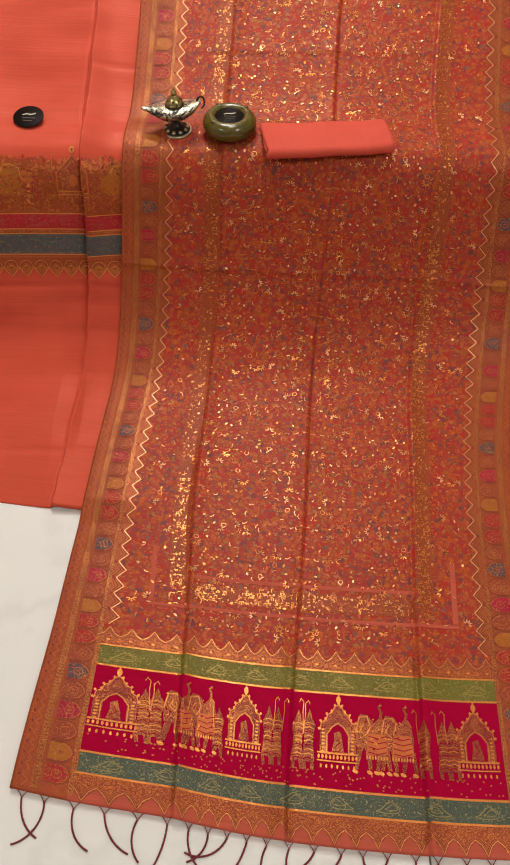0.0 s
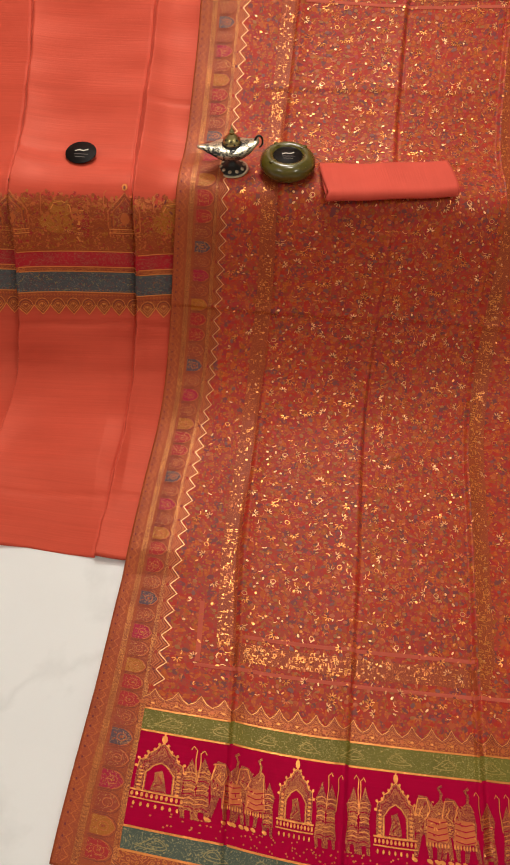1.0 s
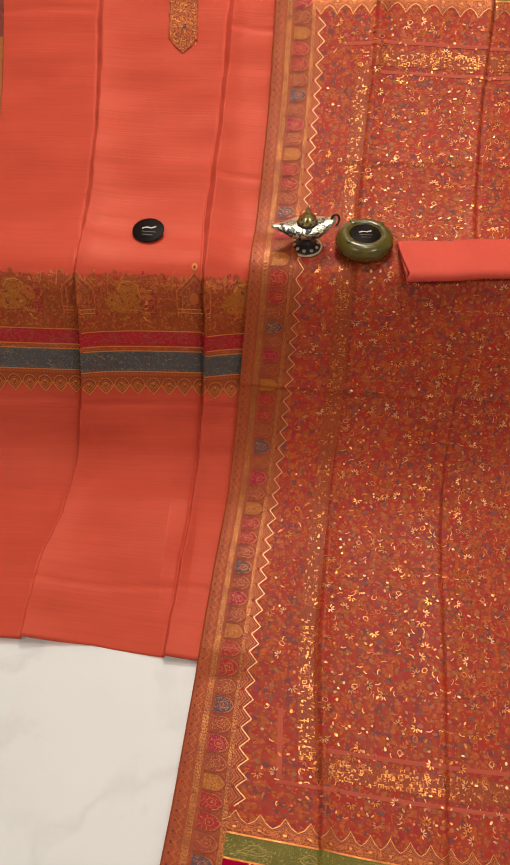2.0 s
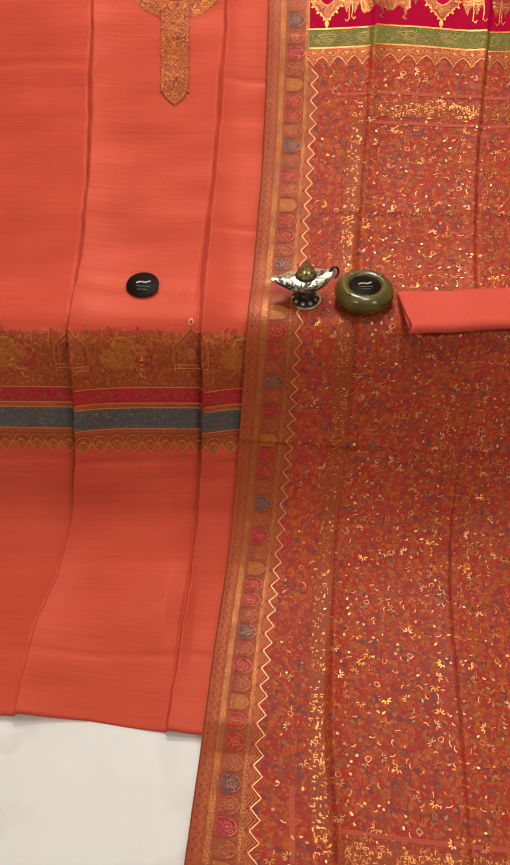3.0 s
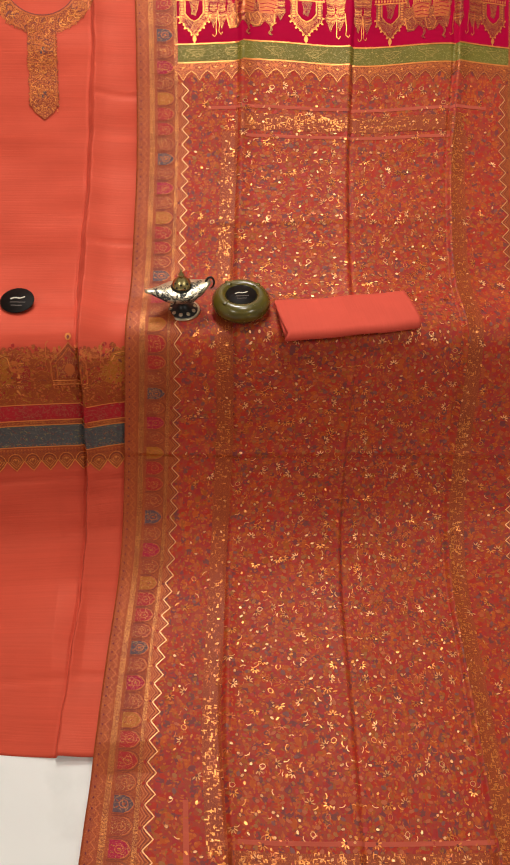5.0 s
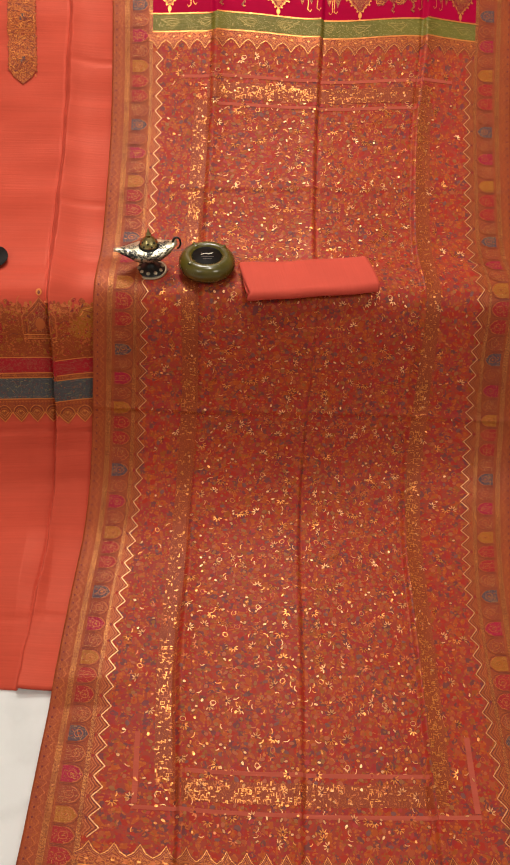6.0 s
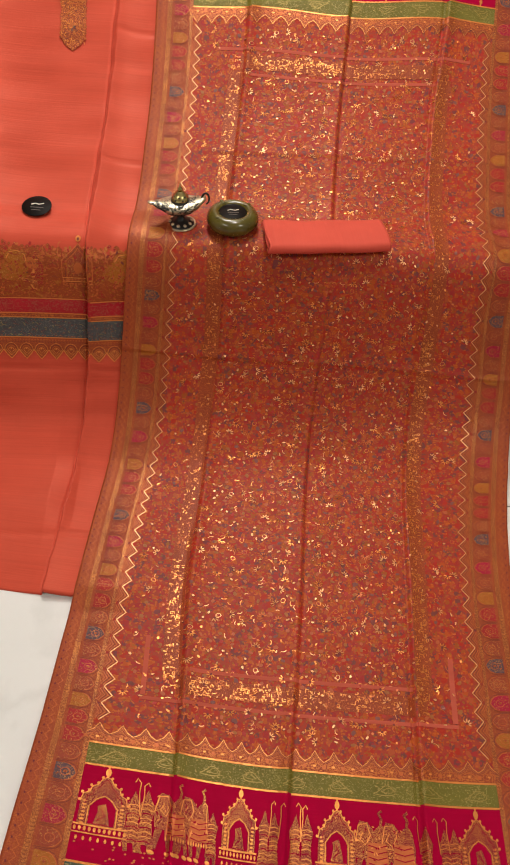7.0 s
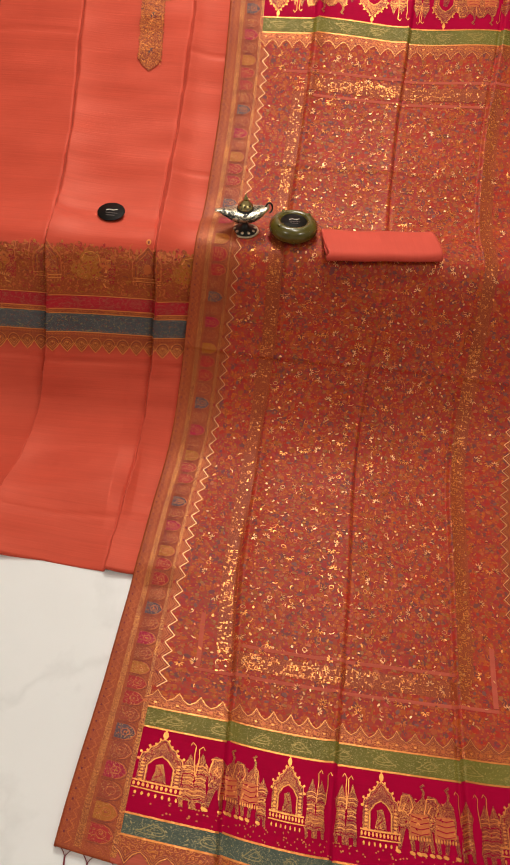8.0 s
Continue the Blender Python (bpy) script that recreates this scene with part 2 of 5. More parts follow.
# ---- building helpers ----
def link_mesh(name, bm, mats, parent=None, label="", smooth=True):
    me = bpy.data.meshes.new(name)
    bm.to_mesh(me)
    bm.free()
    for m in mats if isinstance(mats, (list, tuple)) else [mats]:
        me.materials.append(m)
    if smooth:
        me.polygons.foreach_set("use_smooth", [True] * len(me.polygons))
    ob = new(name, me)
    ob.parent = parent
    return tagged(ob, label) if label else ob


def part(name, bm, material, parent, label="", smooth=True):
    return link_mesh(name, bm, material, parent, label, smooth)


def raw_mesh(name, verts, faces, uvs, mats, parent=None, label="", slots=None, smooth=True):
    me = bpy.data.meshes.new(name)
    me.from_pydata([tuple(v) for v in verts], [], faces)
    for m in mats if isinstance(mats, (list, tuple)) else [mats]:
        me.materials.append(m)
    if uvs is not None:
        layer = me.uv_layers.new(name="UVMap")
        idx = np.empty(len(me.loops), dtype=np.int32)
        me.loops.foreach_get("vertex_index", idx)
        layer.data.foreach_set("uv", np.asarray(uvs, dtype=np.float32)[idx].ravel())
    if slots is not None:
        me.polygons.foreach_set("material_index", slots)
    if smooth:
        me.polygons.foreach_set("use_smooth", [True] * len(me.polygons))
    me.update()
    ob = new(name, me)
    ob.parent = parent
    return tagged(ob, label) if label else ob


def thing(name, label, category, loc=(0, 0, 0), group="", kind=""):
    ob = new(name)
    ob.location = loc
    return tagged(ob, label, category, group, kind)


def box(x0, x1, y0, y1, z0, z1, bevel=0.0, seg=2):
    bm = bmesh.new()
    bmesh.ops.create_cube(bm, size=1)
    for v in bm.verts:
        v.co = ((x0 + x1) / 2 + v.co.x * (x1 - x0), (y0 + y1) / 2 + v.co.y * (y1 - y0), (z0 + z1) / 2 + v.co.z * (z1 - z0))
    if bevel:
        bmesh.ops.bevel(bm, geom=bm.edges[:], offset=bevel, segments=seg, affect="EDGES", profile=0.5)
    return bm


def lathe(points, n=32, cap=True):
    """A turned shape from (radius, height) pairs."""
    bm = bmesh.new()
    rings = []
    for r, z in points:
        rings.append([bm.verts.new((max(r, 1e-5) * math.cos(2 * math.pi * k / n), max(r, 1e-5) * math.sin(2 * math.pi * k / n), z)) for k in range(n)])
    for a, b in zip(rings, rings[1:]):
        for k in range(n):
            bm.faces.new((a[k], a[(k + 1) % n], b[(k + 1) % n], b[k]))
    if cap:
        bm.faces.new(rings[0][::-1])
        bm.faces.new(rings[-1])
    bmesh.ops.recalc_face_normals(bm, faces=bm.faces[:])
    return bm


# ---- the lie of the cloth: floor, hanging front, seat, sloping back ----
CONTROL = np.array([(-1.5, 0), (0.2, 0), (0.6, 0), (0.95, 0), (1.06, 0.004), (1.14, 0.025), (1.22, 0.075), (1.30, 0.172), (1.36, 0.28), (1.405, 0.375),
                    (1.432, 0.409), (1.47, 0.420), (1.53, 0.424), (1.60, 0.45), (1.69, 0.504), (1.80, 0.575), (1.90, 0.658), (2.0, 0.752), (2.1, 0.845), (2.2, 0.93), (2.3, 1.0)])


def glide(pts, n=24):
    out = []
    for i in range(len(pts) - 1):
        p0, p1, p2, p3 = pts[max(i - 1, 0)], pts[i], pts[i + 1], pts[min(i + 2, len(pts) - 1)]
        d = np.linalg.norm(p2 - p1)
        m1 = (p2 - p0) / (d + np.linalg.norm(p1 - p0)) * d
        m2 = (p3 - p1) / (d + np.linalg.norm(p3 - p2)) * d
        for k in range(n):
            t = k / n
            out.append((2 * t**3 - 3 * t**2 + 1) * p1 + (t**3 - 2 * t**2 + t) * m1 + (3 * t**2 - 2 * t**3) * p2 + (t**3 - t**2) * m2)
    out.append(pts[-1])
    return np.array(out)


LIE = glide(CONTROL)
RUN = np.r_[0, np.cumsum(np.linalg.norm(np.diff(LIE, axis=0), axis=1))]
RUN = RUN[np.argmin(abs(LIE[:, 0] - 1.432))] - RUN  # 0 at the seat's front edge, growing down to the floor
LIE_R, RUN_R = LIE[::-1], RUN[::-1]


def lie(s):
    """Place (y, z) and normal (ny, nz) of the draped surface at the run s."""
    s = np.asarray(s, float)
    y, z = np.interp(s, RUN_R, LIE_R[:, 0]), np.interp(s, RUN_R, LIE_R[:, 1])
    e = 0.012
    dy = np.interp(s + e, RUN_R, LIE_R[:, 0]) - np.interp(s - e, RUN_R, LIE_R[:, 0])
    dz = np.interp(s + e, RUN_R, LIE_R[:, 1]) - np.interp(s - e, RUN_R, LIE_R[:, 1])
    ln = np.hypot(dy, dz)
    return y, z, dz / ln, -dy / ln


def smooth_table(s, table):
    a = np.array(table)
    s = np.asarray(s, float)
    return (np.interp(s - 0.08, a[:, 0], a[:, 1]) + 2 * np.interp(s, a[:, 0], a[:, 1]) + np.interp(s + 0.08, a[:, 0], a[:, 1])) / 4


# dupatta: width 0.89 m, length 2.31 m, folded once across at MIDDLE
DW, MIDDLE = 0.89, 0.26
X_LEFT = [(-0.95, -0.238), (-0.66, -0.240), (-0.41, -0.247), (-0.06, -0.270), (0.2, -0.288), (0.46, -0.307), (0.68, -0.330), (0.85, -0.341), (0.97, -0.352), (1.1, -0.361), (1.2, -0.371), (1.28, -0.381), (1.42, -0.393)]
X_GOLD = [(-0.95, -0.025), (-0.49, -0.043), (-0.27, -0.062), (0.02, -0.080), (0.2, -0.078), (0.5, -0.105), (0.84, -0.134), (1.03, -0.127), (1.45, -0.130)]
X_MID = [(-0.95, 0.235), (-0.61, 0.216), (-0.3, 0.195), (0.27, 0.163), (0.83, 0.121), (1.19, 0.083), (1.45, 0.060)]
X_GOLD_R = [(-0.95, 0.495), (-0.62, 0.483), (-0.44, 0.455), (-0.16, 0.434), (0.14, 0.432), (0.39, 0.415), (0.8, 0.378), (1.05, 0.350), (1.45, 0.32)]
X_RIGHT = [(-0.95, 0.68), (-0.4, 0.66), (-0.1, 0.645), (0.15, 0.641), (0.32, 0.655), (0.52, 0.640), (0.67, 0.603), (0.84, 0.575), (1.1, 0.558), (1.45, 0.545)]
INSET = [(-0.95, 0.081), (0.0, 0.083), (0.5, 0.084), (0.8, 0.081), (1.0, 0.083), (1.2, 0.092), (1.45, 0.100)]
U_COLS = np.array([0, 0.085, 0.205, 0.43, 0.685, 0.805, 0.89])


def ease(t):
    t = np.clip(t, 0, 1)
    return t * t * (3 - 2 * t)


def groove(d, depth, width):
    return -depth * np.exp(-((d / width) ** 2))


def lapped(d, height, width):
    """A pressed fold: a sharp rise on one side that dies away on the other."""
    return height * np.where(d > 0, np.exp(-d / width), np.exp(-((d / 0.0035) ** 2)))


def ripple(x, s, seed, amp):
    return amp * (np.sin(9 * x + 5 * s + seed) * np.sin(6 * s - 3 * x + 2 * seed) + 0.5 * np.sin(23 * x - 11 * s + seed) * np.sin(17 * s + 1.7 * seed))


def dup(u, v, h=0.0):
    """World place of the dupatta's cloth coordinates (metres from its edge, metres of run), h above the cloth."""
    u, v = np.broadcast_arrays(np.asarray(u, float), np.asarray(v, float))
    k = np.clip((v - 0.3) / 0.9, 0, 1.3)
    s = v + 0.085 * k * (1 - (1 - np.clip(u / DW, 0, 1)) ** 2.0)
    s = s + (0.052 * np.clip(u / DW, 0, 1) - 0.025) * np.exp(-(((v - MIDDLE) / 0.24) ** 2))
    s = s - 0.017 * ease((v - 1.0) / 0.22)
    s = s + 0.006 * np.sin(u * 16 + 0.6) * np.clip(-(v + 0.3) / 0.3, 0, 1)
    cols = [smooth_table(s, X_LEFT), None, smooth_table(s, X_GOLD), smooth_table(s, X_MID), smooth_table(s, X_GOLD_R), None, smooth_table(s, X_RIGHT)]
    ins = smooth_table(s, INSET)
    cols[1], cols[5] = cols[0] + ins, cols[6] - ins
    x = np.zeros_like(s)
    for i in range(len(U_COLS) - 1):
        a, b = U_COLS[i], U_COLS[i + 1]
        inside = (u >= a - 1e-9) & (u <= b + 1e-9) if i == 0 else (u > a) & (u <= b + 1e-9)
        w = np.clip((u - a) / (b - a), -0.2, 1.2)
        x = np.where(inside, cols[i] + (cols[i + 1] - cols[i]) * w, x)
    y, z, ny, nz = lie(s)
    over = np.clip((0.20 - u) / 0.12, 0, 1) * np.clip((0.90 - s) / 0.05, 0, 1)
    up = 0.0095 + 0.0105 * over + ripple(x, s, 1.3, 0.0016)
    fade = 0.75 + 0.25 * np.sin(3.1 * v + 0.5) ** 2
    up = up + lapped(u - 0.222, 0.012, 0.024) * fade + lapped(0.437 - u, 0.012, 0.022) * fade + lapped(u - 0.665, 0.011, 0.024) * fade
    for c in (0.2205, 0.4385, 0.6635):
        up = up + groove(u - c, 0.009, 0.0042) * (0.7 + 0.3 * np.sin(7 * v + 9 * c))
    up = up + lapped(MIDDLE + 0.004 * np.sin(8 * u) - v, 0.0032, 0.014) + lapped(-0.275 - v, 0.0022, 0.014) * np.clip((u - 0.12) / 0.1, 0, 1)
    up = np.maximum(up, 0.0035) + h
    return np.stack([x, y + ny * up, z + nz * up], -1)


def dup_normal(u, v):
    e = 0.002
    a, b = dup(u + e, v) - dup(u - e, v), dup(u, v + e) - dup(u, v - e)
    n = np.cross(b, a)
    return n / np.linalg.norm(n, axis=-1, keepdims=True)


FOLD_L = [(-0.95, -0.61), (-0.42, -0.614), (-0.02, -0.622), (0.27, -0.630), (0.5, -0.657), (0.69, -0.688), (0.85, -0.69)]
FOLD_R = [(-0.95, -0.318), (-0.58, -0.330), (-0.19, -0.358), (0.27, -0.366), (0.51, -0.384), (0.79, -0.404), (0.9, -0.41)]


def kur(x, s, h=0.0):
    """World place of the tunic's cloth."""
    x, s = np.broadcast_arrays(np.asarray(x, float), np.asarray(s, float))
    y, z, ny, nz = lie(s)
    up = 0.0062 + ripple(x, s, 4.1, 0.0018) + 0.0010 * np.sin(70 * s + 6 * x) * np.sin(13 * x + 9 * s)
    low = np.clip((s - 0.3) / 0.25, 0, 1)
    for fold, height in ((FOLD_L, 0.029), (FOLD_R, 0.031)):
        d = x - smooth_table(s, fold) + 0.0009 * np.sin(41 * s) + 0.0006 * np.sin(97 * s + 1)
        strong = (0.75 + 0.25 * np.sin(4 * s + 1)) * ease((-0.25 - x) / 0.10)
        gap = 0.0045 + 0.015 * np.clip((0.08 - s) / 0.25, 0, 1) * np.clip((s + 0.72) / 0.2, 0.25, 1) * (0.7 + 0.3 * np.sin(9 * s + 60 * height))
        slope = np.where(d > 0, np.exp(-np.maximum(d, 0) / 0.055), np.clip((d + gap) / gap, 0, 1))
        up = up + strong * (height * slope - 0.004 * np.exp(-(((d + gap) / 0.003) ** 2)))
    up = up + low * 0.006 * np.sin(14 * x + 3 * s) * np.sin(5 * s)
    up = up + np.clip((-0.375 - x) / 0.06, 0, 1) * (0.016 * np.exp(-(((s - 0.64 + 0.25 * (x + 0.5)) / 0.10) ** 2)) - 0.008 * np.exp(-(((s - 0.43) / 0.08) ** 2)))
    for at_s, x0, x1 in ((-0.565, -0.335, -0.1), (-0.235, -0.36, -0.1), (0.292, -1.2, -0.1), (-0.60, -1.2, -0.62), (0.72, -1.2, -0.1)):
        up = up + groove(s - at_s - 0.003 * np.sin(20 * x), 0.0026, 0.004) * ((x > x0) & (x < x1))
    up = np.maximum(up, 0.0012) + h
    return np.stack([x, y + ny * up, z + nz * up], -1)


def sheet(name, place, us, vs, mat, parent, label="", trim=()):
    """A stretch of cloth over a grid of coordinates; trim names the edges ('a','b','c','d' = low u, high u, low v, high v) that turn under."""
    uu, vv = np.meshgrid(us, vs)
    pts = place(uu, vv)
    nv, nu = uu.shape
    verts = pts.reshape(-1, 3)
    uvs = np.stack([uu, vv], -1).reshape(-1, 2)
    faces = [(j * nu + i, (j + 1) * nu + i, (j + 1) * nu + i + 1, j * nu + i + 1) for j in range(nv - 1) for i in range(nu - 1)]
    verts, uvs = [verts], [uvs]
    count = nv * nu
    loops = {"a": [j * nu for j in range(nv)][::-1], "b": [j * nu + nu - 1 for j in range(nv)], "c": list(range(nu)), "d": [(nv - 1) * nu + i for i in range(nu)][::-1]}
    for key in trim:
        ids = loops[key]
        du, dv = {"a": (0.002, 0), "b": (-0.002, 0), "c": (0, 0.002), "d": (0, -0.002)}[key]
        fu, fv = uu.reshape(-1)[ids] + du, vv.reshape(-1)[ids] + dv
        verts.append(place(fu, fv, -0.011))
        uvs.append(np.stack([fu, fv], -1))
        for k in range(len(ids) - 1):
            faces.append((ids[k], ids[k + 1], count + k + 1, count + k))
        count += len(ids)
    return raw_mesh(name, np.concatenate(verts), faces, np.concatenate(uvs), mat, parent, label)


def span(a, b, step):
    return np.linspace(a, b, max(2, int(math.ceil((b - a) / step)) + 1))


class Weave:
    """Raised woven figures laid on a cloth: collects flat outlines and strokes in cloth coordinates."""

    def __init__(self, place, h=0.0007):
        self.place, self.h, self.pts, self.faces, self.slots, self.lift = place, h, [], [], [], []

    def poly(self, outline, slot=0, lift=0.0, tilt=None):
        a = np.array(outline)
        if np.ptp(a, axis=0).max() > 0.0085:
            mid = tuple(a.mean(0))
            for p, q in zip(outline, list(outline[1:]) + [outline[0]]):
                self.split((mid, tuple(p), tuple(q)), slot, lift)
            return
        n = len(self.pts)
        self.pts += [tuple(p) for p in outline]
        if tilt:
            c = a.mean(0)
            self.lift += [self.h + lift + max(-0.0004, tilt[0] * (q[0] - c[0]) + tilt[1] * (q[1] - c[1])) for q in outline]
        else:
            self.lift += [self.h + lift] * len(outline)
        area = sum(a[0] * b[1] - b[0] * a[1] for a, b in zip(outline, list(outline[1:]) + [outline[0]]))
        ids = list(range(n, n + len(outline)))
        self.faces.append(ids if area < 0 else ids[::-1])
        self.slots.append(slot)

    def split(self, tri, slot, lift):
        """Halve a triangle until it can follow the cloth."""
        ends = [(math.dist(tri[k], tri[(k + 1) % 3]), k) for k in range(3)]
        far, k = max(ends)
        if far < 0.0085:
            self.poly(tri, slot, lift)
            return
        a, b, c = tri[k], tri[(k + 1) % 3], tri[(k + 2) % 3]
        m = ((a[0] + b[0]) / 2, (a[1] + b[1]) / 2)
        self.split((a, m, c), slot, lift)
        self.split((m, b, c), slot, lift)

    def fan(self, outline, slot=0, lift=0.0):
        """For outlines that are not convex: triangles round their middle."""
        c = np.mean(np.array(outline), axis=0)
        for a, b in zip(outline, list(outline[1:]) + [outline[0]]):
            self.poly([tuple(c), a, b], slot, lift)

    def stroke(self, line, width, slot=0, lift=0.0, closed=False):
        p = np.array(line, float)
        if closed:
            p = np.vstack([p, p[:1]])
        d = np.gradient(p, axis=0)
        d /= np.linalg.norm(d, axis=1, keepdims=True) + 1e-9
        o = np.stack([-d[:, 1], d[:, 0]], -1) * width / 2
        for k in range(len(p) - 1):
            self.poly([tuple(p[k] + o[k]), tuple(p[k + 1] + o[k + 1]), tuple(p[k + 1] - o[k + 1]), tuple(p[k] - o[k])], slot, lift)

    def strip(self, u0, u1, v0, v1, slot=0, lift=0.0, step=0.008):
        nu, nv = len(span(u0, u1, step)), len(span(v0, v1, step))
        for a, b in zip(span(u0, u1, step), span(u0, u1, step)[1:]):
            for c, d in zip(span(v0, v1, step), span(v0, v1, step)[1:]):
                self.poly([(a, c), (b, c), (b, d), (a, d)], slot, lift)

    def make(self, name, mats, parent, label="", smooth=False):
        p = np.array(self.pts)
        verts = self.place(p[:, 0], p[:, 1], np.array(self.lift))
        return raw_mesh(name, verts, self.faces, p, mats, parent, label, self.slots, smooth)


def oval(cu, cv, ru, rv, n=8, turn=0.0):
    c, s = math.cos(turn), math.sin(turn)
    return [(cu + ru * math.cos(a) * c - rv * math.sin(a) * s, cv + ru * math.cos(a) * s + rv * math.sin(a) * c) for a in (2 * math.pi * k / n for k in range(n))]


# ---- the room ----
def slab(name, x0, x1, y0, y1, z0, z1, mat, label, cat):
    return tagged(link_mesh(name, box(x0, x1, y0, y1, z0, z1), mat, None, "", False), label, cat, kind="structure")


slab("wall_north", -3.0, 3.0, 2.95, 3.07, 0, CEIL, M_WALL, "plain cream painted wall behind the sofa", "wall")
slab("wall_south", -3.0, 3.0, -2.62, -2.5, 0, CEIL, M_WALL, "plain cream painted wall of the shop", "wall")
slab("wall_west", -3.12, -3.0, -2.62, 3.07, 0, CEIL, M_WALL, "plain cream painted side wall", "wall")
slab("wall_east", 3.0, 3.12, -2.62, 3.07, 0, CEIL, M_WALL, "plain cream painted side wall", "wall")
slab("ceiling", -3.12, 3.12, -2.62, 3.07, CEIL, CEIL + 0.1, M_CEIL, "plain white ceiling", "ceiling")
# frames round the unseen lamps, the added fill pair included
for px_, py_, pw_, pd_, watts_ in UNSEEN_PANELS:
    lampbox = thing("unseen_ceiling_light", "assumed square white ceiling panel light, out of view, switched on", "ceiling light", (px_, py_, CEIL), "ceiling panel lights")
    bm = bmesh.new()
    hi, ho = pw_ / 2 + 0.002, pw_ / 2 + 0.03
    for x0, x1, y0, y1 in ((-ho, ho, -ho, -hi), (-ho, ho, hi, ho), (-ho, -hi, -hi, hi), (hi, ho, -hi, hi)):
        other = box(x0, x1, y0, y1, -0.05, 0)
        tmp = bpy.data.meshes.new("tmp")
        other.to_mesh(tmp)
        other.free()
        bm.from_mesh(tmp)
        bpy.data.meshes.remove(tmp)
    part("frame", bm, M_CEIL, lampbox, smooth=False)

floor = tagged(link_mesh("floor", box(-3.0, 3.0, -2.5, 2.95, -0.10, -0.0025), M_GROUT, None, "", False), "polished white marble tile floor with thin dark joints", "floor", kind="structure")


# ---- the sofa under the cloth ----
def sofa():
    top = thing("sofa", "low pale leather sofa, almost hidden under draped cloth", "sofa", (-0.25, 1.9, 0))
    shift = Matrix.Translation((0.25, -1.9, 0))

    def add(name, bm, mat, label=""):
        bm.transform(shift)
        return part(name, bm, mat, top, label)

    add("seat", box(-1.25, 0.74, 1.45, 2.45, 0.13, 0.405, 0.035, 4), M_SOFA)
    bm = bmesh.new()
    section = [(1.66, 0.37), (1.74, 0.44), (1.9, 0.56), (2.05, 0.72), (2.2, 0.86), (2.32, 0.94), (2.42, 0.93), (2.45, 0.85), (2.45, 0.37)]
    ends = [[bm.verts.new((x, y, z)) for y, z in section] for x in (-1.22, 0.71)]
    n = len(section)
    for k in range(n):
        bm.faces.new((ends[0][k], ends[0][(k + 1) % n], ends[1][(k + 1) % n], ends[1][k]))
    bm.faces.new(ends[0][::-1])
    bm.faces.new(ends[1])
    bmesh.ops.recalc_face_normals(bm, faces=bm.faces[:])
    add("backrest", bm, M_SOFA)
    for x, y in ((-1.15, 1.53), (0.68, 1.50), (-1.15, 2.37), (0.68, 2.37)):
        bm = lathe([(0.024, 0.0), (0.028, 0.01), (0.036, 0.07), (0.04, 0.13)], 20)
        bm.transform(Matrix.Translation((x, y, 0)))
        add("leg", bm, M_DARKWOOD, "short dark turned wooden leg")
    return top


sofa()


# ---- coral tunic laid over the sofa ----
K0, K1 = -0.836, -0.19
rng = random.Random(5)


